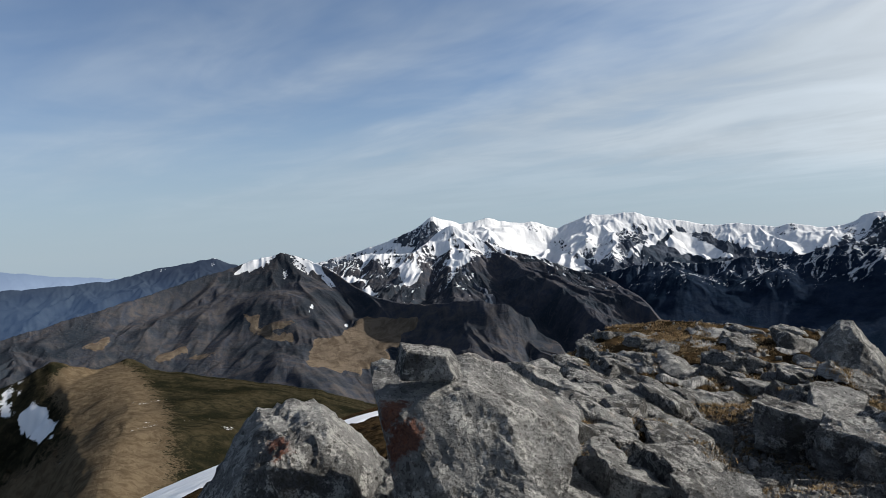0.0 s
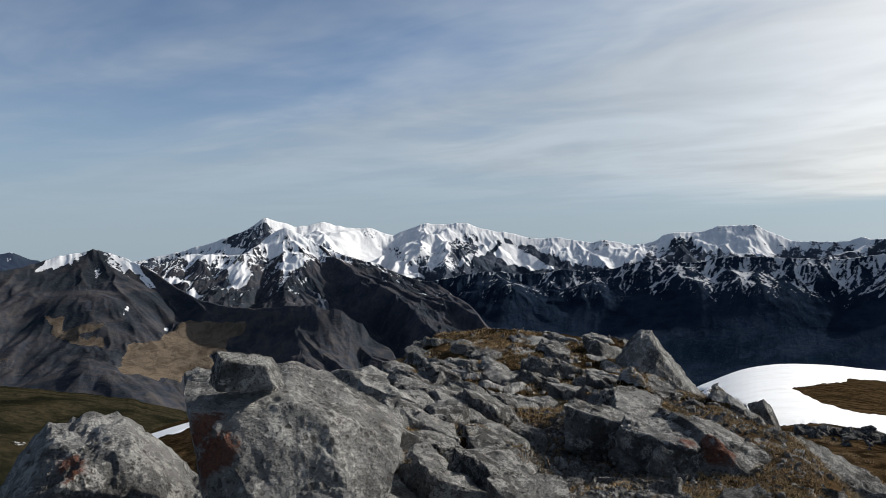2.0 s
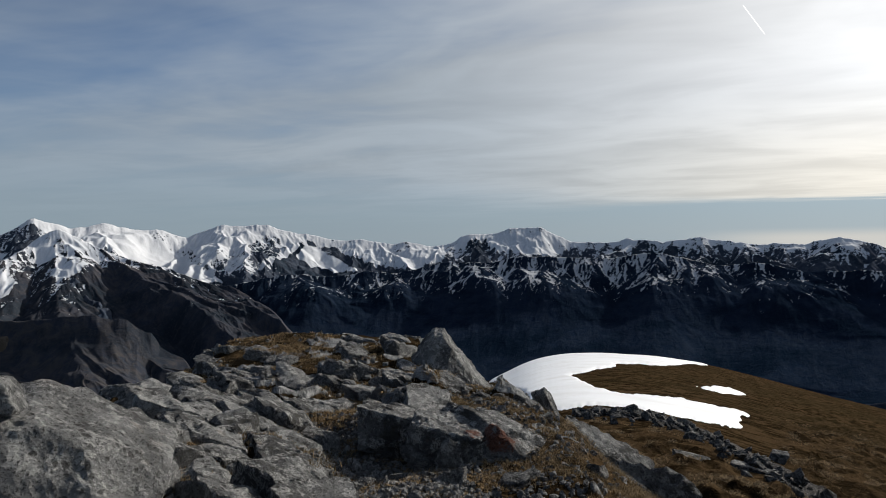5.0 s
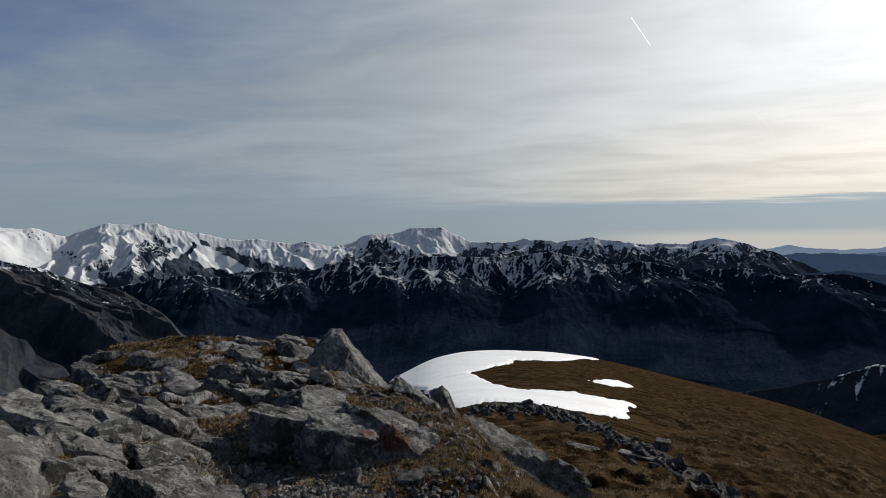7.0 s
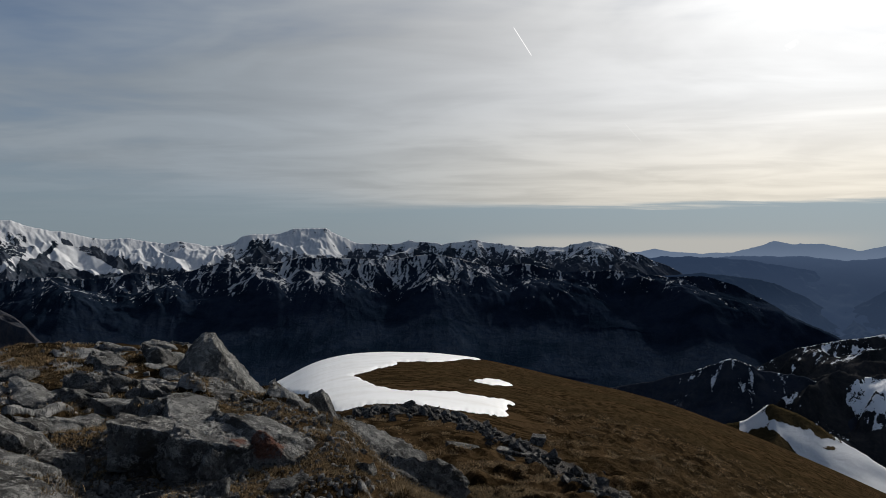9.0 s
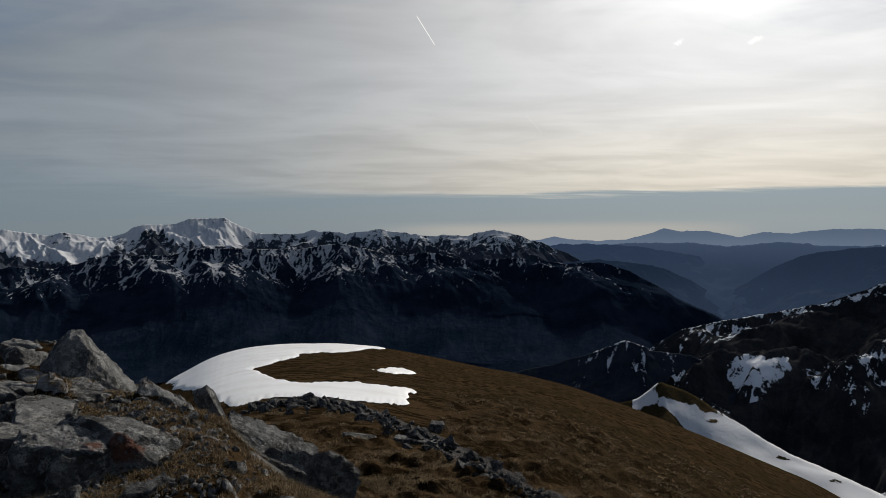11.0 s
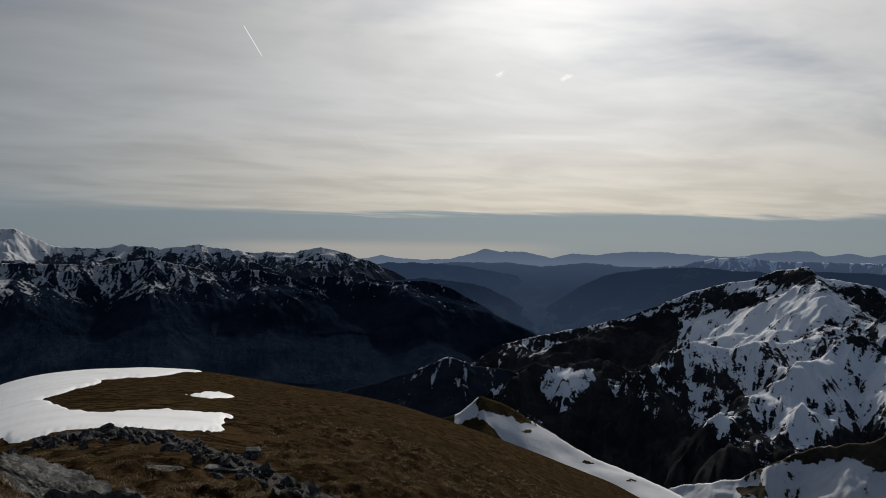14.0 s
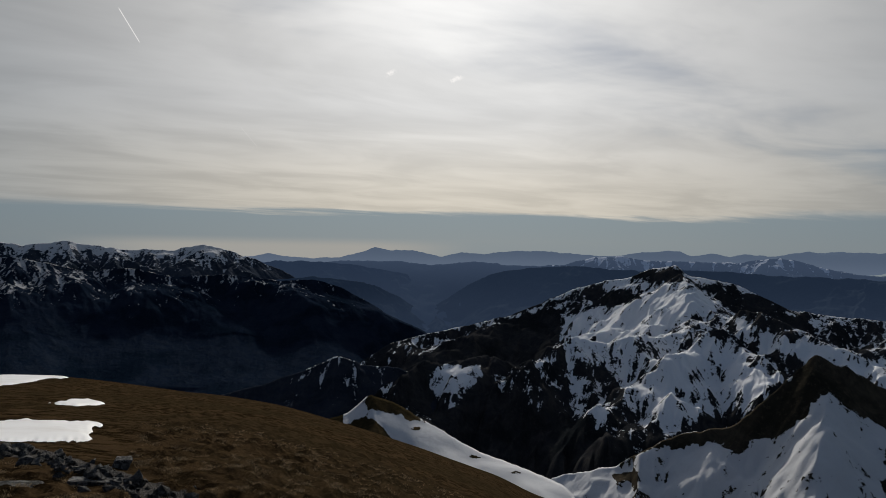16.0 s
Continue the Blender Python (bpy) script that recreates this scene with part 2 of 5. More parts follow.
    finish(n, color, n.ramp(s, 0, 1, False, 0.95, 0.6), relief, 6.0 * grainsize, 0.0, 0.45)
    return m


def haze_glow_material(name, bottom, top, z0, z1, glow, ground=(0.010, 0.014, 0.020), snow_line=400.0):
    """Far hills as a plain backdrop; haze of the air between painted as emission."""
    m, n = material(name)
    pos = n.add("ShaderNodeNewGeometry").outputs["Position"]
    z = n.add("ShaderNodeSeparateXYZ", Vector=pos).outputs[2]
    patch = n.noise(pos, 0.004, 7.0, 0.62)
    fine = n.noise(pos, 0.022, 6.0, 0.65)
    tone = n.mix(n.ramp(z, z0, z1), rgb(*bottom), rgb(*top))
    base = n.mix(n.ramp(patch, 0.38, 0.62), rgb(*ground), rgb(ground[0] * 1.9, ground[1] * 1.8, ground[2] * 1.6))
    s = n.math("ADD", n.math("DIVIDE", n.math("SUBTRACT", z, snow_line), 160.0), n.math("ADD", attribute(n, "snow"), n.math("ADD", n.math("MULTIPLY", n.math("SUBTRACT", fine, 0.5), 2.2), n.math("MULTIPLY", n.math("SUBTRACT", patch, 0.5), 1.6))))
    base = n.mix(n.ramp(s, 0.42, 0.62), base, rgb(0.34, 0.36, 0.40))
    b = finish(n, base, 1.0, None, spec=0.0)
    # airlight is put into the surface as a blue glow
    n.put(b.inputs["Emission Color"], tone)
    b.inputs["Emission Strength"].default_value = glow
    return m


def rock_material(name, rust=0.0, tone=1.0):
    m, n = material(name)
    tex = n.add("ShaderNodeTexCoord").outputs["Object"]
    rnd = n.add("ShaderNodeObjectInfo").outputs["Random"]
    pos = n.vec("ADD", tex, n.add("ShaderNodeCombineXYZ", X=n.math("MULTIPLY", rnd, 40.0), Y=0.0, Z=0.0))
    big = n.noise(pos, 1.8, 6.0, 0.6, 0.5)
    mid = n.noise(pos, 9.0, 8.0, 0.70, 0.3)
    fine = n.noise(pos, 85.0, 6.0, 0.75)
    pits = n.add("ShaderNodeTexVoronoi", Vector=n.vec("ADD", pos, n.vec("SCALE", n.add("ShaderNodeTexNoise", Vector=pos, Scale=14.0).outputs["Color"], 0.06)), Scale=22.0)
    spots = n.add("ShaderNodeTexVoronoi", Vector=n.vec("ADD", pos, (3.0, 5.0, 1.0)), Scale=34.0)
    cut = n.add("ShaderNodeTexNoise", Vector=pos, Scale=2.2, Detail=8.0, Roughness=0.6, Distortion=0.9)
    cut.noise_type, cut.normalize = "RIDGED_MULTIFRACTAL", True
    crack = n.ramp(cut.outputs[0], 0.72, 0.90)
    c = n.mix(n.ramp(big, 0.38, 0.62), rgb(0.105, 0.105, 0.106), rgb(0.255, 0.254, 0.250))
    c = n.mix(n.ramp(mid, 0.50, 0.57), c, rgb(0.42, 0.415, 0.40))
    # pale and black crusts of lichen, in spots
    c = n.mix(n.math("MULTIPLY", n.ramp(spots.outputs["Distance"], 0.30, 0.12), n.ramp(big, 0.44, 0.60, True, 0.0, 0.55)), c, rgb(0.50, 0.49, 0.465))
    dark = n.math("MULTIPLY", n.ramp(pits.outputs["Distance"], 0.36, 0.26), n.ramp(n.noise(pos, 3.4, 4.0, 0.6), 0.46, 0.56))
    c = n.mix(n.math("MULTIPLY", dark, 0.75), c, rgb(0.062, 0.060, 0.056))
    c = n.mix(n.ramp(n.math("ADD", fine, n.math("MULTIPLY", n.math("SUBTRACT", big, 0.5), -0.35)), 0.535, 0.575, True, 0.0, 0.85), c, rgb(0.060, 0.058, 0.055))
    lichen = n.ramp(n.math("ADD", n.math("MULTIPLY", mid, 0.6), n.math("MULTIPLY", big, 0.4)), 0.395, 0.445, True, 0.75, 0.0)
    c = n.mix(lichen, c, rgb(0.075, 0.070, 0.062))
    c = n.mix(n.ramp(n.noise(pos, 4.5, 5.0, 0.6), 0.60, 0.72, True, 0.0, 0.35), c, rgb(0.20, 0.145, 0.095))
    c = n.mix(n.math("MULTIPLY", crack, 0.6), c, rgb(0.06, 0.055, 0.048))
    if rust:
        r = n.math("ADD", attribute(n, "rust"), n.math("MULTIPLY", n.math("SUBTRACT", mid, 0.5), 2.4))
        c = n.mix(n.ramp(r, 0.55, 0.85, True, 0.0, rust), c, n.mix(n.ramp(fine, 0.4, 0.6), rgb(0.085, 0.030, 0.020), rgb(0.19, 0.075, 0.045)))
    c = n.mix(1.0, c, rgb(tone, tone, tone), "MULTIPLY")
    hgt = n.math("ADD", n.math("SUBTRACT", n.math("ADD", n.math("MULTIPLY", mid, 0.8), n.math("MULTIPLY", big, 0.5)), n.math("MULTIPLY", crack, 0.20)), n.math("SUBTRACT", n.math("MULTIPLY", fine, 0.42), n.math("MULTIPLY", n.ramp(pits.outputs["Distance"], 0.4, 0.1), 0.10)))
    finish(n, c, 0.95, hgt, 0.11, 0.08, 1.0)
    return m


def ground_material():
    """Dry mountain turf, gravel and bare limestone, by the sheet's own marks."""
    m, n = material("turf_and_rock")
    pos = n.add("ShaderNodeNewGeometry").outputs["Position"]
    big = n.noise(pos, 0.05, 6.0, 0.6, 0.3)
    tuft = n.noise(pos, 0.9, 8.0, 0.65, 0.5)
    mid = n.noise(pos, 5.0, 8.0, 0.65, 0.3)
    fine = n.noise(pos, 42.0, 6.0, 0.7)
    turf = n.mix(n.ramp(tuft, 0.42, 0.58), rgb(0.012, 0.0080, 0.0043), rgb(0.055, 0.0360, 0.0190))
    turf = n.mix(n.ramp(big, 0.4, 0.65, True, 0.0, 0.6), turf, rgb(0.026, 0.0195, 0.0105))
    turf = n.mix(n.ramp(mid, 0.5, 0.72, True, 0.0, 0.55), turf, rgb(0.090, 0.060, 0.033))
    turf = n.mix(n.ramp(fine, 0.5, 0.75, True, 0.0, 0.5), turf, rgb(0.025, 0.018, 0.010))
    rock = n.mix(n.ramp(mid, 0.35, 0.68), rgb(0.10, 0.10, 0.10), rgb(0.31, 0.308, 0.30))
    rock = n.mix(n.ramp(fine, 0.5, 0.7, True, 0.0, 0.7), rock, rgb(0.06, 0.059, 0.058))
    cell = n.add("ShaderNodeTexVoronoi", Vector=pos, Scale=24.0)
    stones = n.mix(n.ramp(cell.outputs["Distance"], 0.05, 0.5), rgb(0.22, 0.218, 0.212), rgb(0.04, 0.038, 0.036))
    stones = n.mix(n.math("MULTIPLY", n.add("ShaderNodeSeparateColor", Color=cell.outputs["Color"]).outputs[0], 0.6), stones, rgb(0.11, 0.10, 0.095))
    rk = n.ramp(n.math("ADD", attribute(n, "rock"), n.math("MULTIPLY", n.math("SUBTRACT", mid, 0.5), 0.9)), 0.42, 0.58)
    gv = n.ramp(n.math("ADD", attribute(n, "gravel"), n.math("MULTIPLY", n.math("SUBTRACT", tuft, 0.5), 0.9)), 0.42, 0.58)
    c = n.mix(rk, turf, rock)
    c = n.mix(gv, c, stones)
    far = n.math("MULTIPLY", n.math("SUBTRACT", tuft, 0.5), 0.30)
    hgt = n.math("ADD", n.math("MULTIPLY", mid, 0.05), n.math("ADD", n.math("MULTIPLY", fine, 0.012), far))
    hgt = n.math("SUBTRACT", hgt, n.math("MULTIPLY", gv, n.math("MULTIPLY", cell.outputs["Distance"], 0.02)))
    finish(n, c, 1.0, hgt, 1.0, 0.0, 1.0)
    return m


def snow_material():
    m, n = material("old_snow")
    pos = n.add("ShaderNodeNewGeometry").outputs["Position"]
    a = n.noise(pos, 0.35, 8.0, 0.6)
    b = n.noise(pos, 6.0, 6.0, 0.6)
    c = n.mix(n.ramp(a, 0.4, 0.75), rgb(0.78, 0.79, 0.81), rgb(0.68, 0.68, 0.68))
    c = n.mix(n.ramp(b, 0.6, 0.85, True, 0.0, 0.3), c, rgb(0.6, 0.58, 0.55))
    finish(n, c, 0.6, n.math("ADD", n.math("MULTIPLY", a, 0.3), n.math("MULTIPLY", b, 0.02)), 0.3, 0.3, 0.25)
    return m


MAT_GROUND = ground_material()
MAT_SNOW = snow_material()
MAT_ROCK = rock_material("limestone", 0.0, 0.90)
# same limestone, its colour lowered for the shadows among broken stones
MAT_SCREE = rock_material("shaded_limestone", 0.0, 0.42)
# limestone copy darkened in colour to look backlit, for the slope's slabs
MAT_SLAB = rock_material("backlit_limestone", 0.0, 0.66)
MAT_RUST = rock_material("limestone_with_red_lichen", 0.9, 1.02)
# ---- the land ----
# skyline of the near slope: degrees of bearing, degrees below the level
NEAR_AZ = [-180, -120, -60, -40, -30, -21, -8, 4, 9, 20, 33, 34.9, 37.5, 40.3, 43, 47, 51.3, 58, 62.4, 66.9, 70.1, 74.3, 79.1, 84.9, 88.2, 100, 125, 150, 180]
NEAR_EL = [-24, -26, -24, -22, -19.5, -17.2, -14.0, -11.7, -12.2, -13, -12.8, -12.0, -10.75, -10.15, -10.0, -10.12, -10.62, -11.9, -12.6, -13.55, -14.5, -15.8, -17.3, -19.1, -20.5, -23, -26, -25, -24]
DROP, FAR_EDGE = 3.0, 170.0
CURVE = DROP / FAR_EDGE ** 2


def polar(az, d):
    a = np.radians(az)
    return d * np.sin(a), d * np.cos(a)


def slope_at(az):
    return np.tan(np.radians(-soft_interp(az, NEAR_AZ, NEAR_EL, 1.0))) - 2 * DROP / FAR_EDGE


def scree_line(az):
    """Distance of the band of broken stone."""
    return np.interp(az, [38, 43, 48, 53, 57, 60, 66, 80], [24, 26, 25.5, 22, 19, 17.5, 15, 11])


def smooth_ground(az, d):
    """Height of the ground without its small relief."""
    fall = slope_at(az)
    z = EYE - DROP - fall * d - CURVE * d * d
    # the rocky knoll on which the camera stands
    reach = soft_interp(az, [-180, -60, -30, -8, 2, 8, 12, 28, 33, 38, 45, 60, 100, 180], [5, 4, 4.5, 6, 8, 10.5, 12.5, 13.5, 14.5, 13, 8.5, 6, 5, 5], 2.0)
    inner = np.interp(az, [4, 10, 28, 33, 38], [0.5, 0.90, 0.86, 0.62, 0.5])
    knoll = 1 - step(d / reach, inner, np.maximum(1.35, inner + 0.6))
    top = -0.03 * d + 0.30 * step(az, 10, 14) * (1 - step(az, 24, 33)) * np.exp(-((d - 11.5) / 2.2) ** 2) - 0.35 * step(az, 27, 38) * step(d, 6, 11)
    z = z + knoll * (top - z)
    # a low step where broken stone lies
    z = z + 0.10 * np.exp(-((d - scree_line(az)) / 3.0) ** 2) * step(az, 39, 43) * (1 - step(az, 56, 66))
    # beyond its own skyline the slope falls away into the valley
    z = z - step(d, 230, 1100) * 130
    return np.maximum(z, -560 - 20 * step(d, 2500, 4800))


bed_rng = np.random.default_rng(401)
BEDS = np.stack([bed_rng.uniform(-0.2, 3.6, 95), bed_rng.uniform(2.9, 9.2, 95)], 1)
BED_TILT = np.stack([bed_rng.normal(-0.06, 0.10, 95), bed_rng.normal(0.03, 0.10, 95), bed_rng.uniform(-0.07, 0.07, 95)], 1)
HEARTS = np.stack([bed_rng.uniform(0.2, 8.6, 330), bed_rng.uniform(4.3, 12.8, 330)], 1)
HEART_TILT = np.stack([bed_rng.normal(-0.24, 0.12, 330), bed_rng.normal(0.10, 0.12, 330)], 1)
HEART_UP = np.where(bed_rng.random(330) < 0.36, bed_rng.uniform(0.03, 0.20, 330), -9.0)


def blocks(x, y):
    """Single beds that look out of the soil of the knoll: share (-1 away from it) and height."""
    az, d = np.degrees(np.arctan2(x, y)), np.hypot(x, y)
    share, z = np.full(x.shape, -1.0), np.zeros(x.shape)
    on = (az > 5) & (az < 43) & (d > 4.6) & (d < np.interp(az, [5, 12, 28, 36, 43], [9, 12.5, 12.8, 11, 9]))
    px, py = x[on], y[on]
    if not px.size:
        return share, z
    f1, f2 = fbm(px * 2.0, py * 2.0, octaves=4, seed=411), fbm(px * 2.0 + 5, py * 2.0, octaves=4, seed=412)
    qx, qy = px + 0.13 * f1, py + 0.13 * f2
    s, h = np.zeros(px.shape), np.zeros(px.shape)
    for i in range(0, px.size, 20000):
        cut = slice(i, i + 20000)
        dist = np.hypot(qx[cut, None] - HEARTS[:, 0], (qy[cut, None] - HEARTS[:, 1]) * 1.2)
        two = np.partition(dist, 1, axis=1)
        near = np.argmin(dist, axis=1)
        edge = step(two[:, 1] - two[:, 0], 0.02, 0.11)
        up = HEART_UP[near] + HEART_TILT[near, 0] * (px[cut] - HEARTS[near, 0]) + HEART_TILT[near, 1] * (py[cut] - HEARTS[near, 1])
        up = np.where(up > 0.14, 0.14 + (up - 0.14) * 0.3, up) * (1 - 0.65 * step(np.hypot(px[cut], py[cut]), 8.0, 10.0))
        s[cut] = edge * (up > -1) * step(up, -0.02, 0.03)
        h[cut] = np.maximum(up, 0) * edge
    h = h + s * (0.03 * fbm(px * 4, py * 4, octaves=4, gain=0.6, seed=413) + 0.03 * f1)
    share[on], z[on] = s, h
    return share, z


def marks(az, d):
    """How rocky and how gravelly the ground is, 0 to 1."""
    x, y = polar(az, d)
    knoll = 1 - step(d / np.interp(az, [-180, -60, -8, 2, 8, 12, 33, 38, 45, 60, 100, 180], [6, 5, 8, 11, 13, 14.5, 13, 9, 7, 5, 6, 6]), 0.75, 1.15)
    patch = 0.5 + 0.5 * fbm(x * 0.9, y * 0.9, octaves=5, gain=0.6, seed=5)
    rock = knoll * (0.12 + 0.6 * patch + 0.25 * (1 - step(az, 14, 22)) * step(az, -110, -50))
    crest = step(az, 12, 17) * (1 - step(az, 27, 31)) * step(d, 8.3, 9.8) * knoll
    rock = rock - 0.22 * crest - 0.18 * step(az, 26, 34)
    slabs = np.exp(-((x - 12.5) / 3.0) ** 2 - ((y - 13.0) / 2.6) ** 2)
    rock = rock + 0.35 * slabs
    part, _ = blocks(x, y)
    rock = np.where(part >= 0, np.maximum(rock * 0.45, part), rock)
    rock = rock * (1 - 0.6 * bedrock(x, y)[0])
    gravel = np.exp(-((x - 2.25) / 0.6) ** 2 - ((y - 4.4) / 1.1) ** 2) * 1.3 + 0.6 * np.exp(-((x - 2.3) / 0.6) ** 2 - ((y - 5.9) / 0.6) ** 2)
    band = np.exp(-((d - scree_line(az)) / (0.5 + d * 0.05)) ** 2) * step(az, 40, 44) * (1 - step(az, 64, 78))
    gravel = np.maximum(gravel, np.where(part >= 0, 0.42 * knoll * (1 - 0.8 * crest) * (1 - part), 0))
    return rock, np.maximum(gravel, 0.9 * band), knoll


def bedrock(x, y):
    """Beds of limestone that dip to the gravel, split by joints into blocks: share and height."""
    az, d = np.degrees(np.arctan2(x, y)), np.hypot(x, y)
    wob = fbm(x * 1.1, y * 1.1, octaves=3, seed=402)
    share = step(az, 1.5, 5.5) * (1 - step(az + 2.0 * wob, 20.5, 24.5)) * step(d, 3.0, 3.7) * (1 - step(d + 0.5 * wob, 6.6, 8.6))
    z = 0.0 * x
    on = share > 0.001
    if not on.any():
        return share, z
    px, py = x[on], y[on]
    f1, f2 = fbm(px * 2.2, py * 2.2, octaves=4, seed=403), fbm(px * 2.2 + 7, py * 2.2, octaves=4, seed=404)
    qx, qy = px + 0.09 * f1, py + 0.09 * f2
    # joints run along and across the dip
    dist = np.sqrt(((qx[:, None] - BEDS[:, 0]) * 0.8 + (qy[:, None] - BEDS[:, 1]) * 0.35) ** 2 + (((qy[:, None] - BEDS[:, 1]) - (qx[:, None] - BEDS[:, 0]) * 0.35) * 1.25) ** 2)
    two = np.partition(dist, 1, axis=1)
    near = np.argmin(dist, axis=1)
    joint = 1 - step(two[:, 1] - two[:, 0], 0.0, 0.06)
    dx, dy = px - BEDS[near, 0], py - BEDS[near, 1]
    rough = 0.025 * fbm(px * 3.5, py * 3.5, octaves=5, gain=0.6, seed=405) + 0.014 * ridged(px * 5, py * 5, octaves=4, seed=406)
    h = 0.40 - 0.26 * px - 0.020 * (py - 4) + 0.5 * BED_TILT[near, 0] * dx + BED_TILT[near, 1] * dy + BED_TILT[near, 2] - 0.11 * joint * joint + rough + 0.05 * f1
    z[on] = h
    return share, z


def ground_height(az, d, fine=True):
    x, y = polar(az, d)
    z = smooth_ground(az, d)
    rock, gravel, knoll = marks(az, d)
    if fine:
        z = z + np.minimum(d * 0.004, 0.7) * fbm(x * 0.02, y * 0.02, octaves=3, seed=3) * step(d, 10, 60) * (1 - step(d, 120, 400) * 0.5)
        calm = step(az, 32, 35) * (1 - step(az, 55, 59)) * step(d, 18, 22)
        z = z + 0.10 * fbm(x * 0.6, y * 0.6, octaves=5, seed=4) * (1 - step(d, 60, 150)) * (1 - 0.85 * calm)
        hummock = np.clip(fbm(x * 2.0, y * 2.0, octaves=3, seed=6), 0, 1) * 0.20 * (1 - knoll) * step(d, 5, 9) * (1 - step(d, 45, 90))
        z = z + hummock * (1 - calm)
        # tilted beds of limestone on the knoll
        bed = x * 0.75 - y * 0.35 + 0.35 * fbm(x * 0.8, y * 0.8, octaves=3, seed=8)
        saw = (bed * 1.25) % 1.0
        ledge = np.where(saw < 0.82, saw / 0.82, (1 - saw) / 0.18)
        rough = 0.28 * ledge * (0.6 + 0.6 * fbm(x * 1.3, y * 1.3, octaves=2, seed=9)) + 0.16 * ridged(x * 1.7, y * 1.7, octaves=5, seed=10)
        lone = blocks(x, y)
        rough = np.where(lone[0] >= 0, 0.2 + (rough - 0.2) * 0.22, rough)
        z = z + (rough - 0.2) * knoll * step(rock, 0.3, 0.6) * step(d, 2.5, 4.5) * (1 - np.clip(gravel, 0, 1))
        z = z + lone[1] * (1 - np.clip(gravel, 0, 1))
        share, bed_z = bedrock(x, y)
        z = z + share * (np.maximum(bed_z, z) - z)
        # the worn hollow before the outcrop
        z = z - 0.14 * np.exp(-((x - 2.6) / 0.75) ** 2 - ((y - 5.0) / 0.42) ** 2)
        big = step(d, 300, 900) * fbm(x * 0.002, y * 0.002, octaves=5, seed=14) * 60
        z = z + big
    return z


def place(az, d):
    """A point on the ground."""
    x, y = polar(az, d)
    return float(x), float(y), float(ground_height(np.array([az]), np.array([d]))[0])


ring = np.concatenate([[0.0], np.geomspace(0.3, 3, 60), np.geomspace(3, 16, 330)[1:], np.geomspace(16, 40, 90)[1:], np.geomspace(40, 400, 110)[1:], np.geomspace(400, 4950, 70)[1:]])
turn = np.concatenate([np.arange(-48, 118, 0.24), np.arange(118, 312, 2.0)])
A, D = np.meshgrid(turn, ring)
A = np.where(A > 180, A - 360, A)
X, Y = polar(A, D)
rock, gravel, _ = marks(A, D)
ground = grid_mesh("ground", X, Y, ground_height(A, D), wrap=True, attrs={"rock": rock, "gravel": gravel})
ground.data.materials.append(MAT_GROUND)
tagged(ground, "dry brown mountain turf with bare limestone ledges and gravel", "ground", kind="structure")


def sideways_mean(Z, n):
    """Running mean along the rows, over n columns each way."""
    pad = np.pad(Z, ((0, 0), (n + 1, n)), mode="edge").cumsum(axis=1)
    return (pad[:, 2 * n + 1:] - pad[:, :-2 * n - 1]) / (2 * n + 1)


def inside(px, py, xs, ys):
    hit = np.zeros(px.shape, bool)
    for i in range(len(xs)):
        x0, y0, x1, y1 = xs[i - 1], ys[i - 1], xs[i], ys[i]
        if y0 != y1:
            hit ^= ((y0 > py) != (y1 > py)) & (px < (x1 - x0) * (py - y0) / (y1 - y0) + x0)
    return hit


def blurred(m, times):
    for _ in range(times):
        m = (m + np.roll(m, 1, 0) + np.roll(m, -1, 0) + np.roll(m, 1, 1) + np.roll(m, -1, 1)) / 5
    return m


def gullies(u, v, du, dv, seed):
    """Waves that run across the direction (du, dv) from cell to cell: 1 on ribs, -1 in gullies."""
    iu, iv = np.floor(u), np.floor(v)
    total, weight = 0.0, 1e-9
    for i in (-1, 0, 1):
        for j in (-1, 0, 1):
            cu, cv = iu + i, iv + j
            a = u - cu - 0.5 - 0.4 * lattice(cu, cv, 0 * cu, seed)
            b = v - cv - 0.5 - 0.4 * lattice(cu, cv, 0 * cu + 1, seed)
            w = np.exp(-2.2 * (a * a + b * b))
            total = total + w * np.cos(2 * np.pi * (a * du + b * dv))
            weight = weight + w
    return total / weight


def ridge_over(X, Y, Z, points, keen):
    """Raise the land to a ridge along (bearing, degrees above the level, distance)."""
    a, e, r = (np.array(c, float) for c in zip(*points))
    x, y = polar(a, r)
    z = EYE + r * np.tan(np.radians(e))
    for i in range(len(a) - 1):
        dx, dy = x[i + 1] - x[i], y[i + 1] - y[i]
        f = np.clip(((X - x[i]) * dx + (Y - y[i]) * dy) / (dx * dx + dy * dy), 0, 1)
        off = np.hypot(X - x[i] - f * dx, Y - y[i] - f * dy)
        Z = np.maximum(Z, z[i] + f * (z[i + 1] - z[i]) - keen * off * off / (off + 8.0))
    return Z


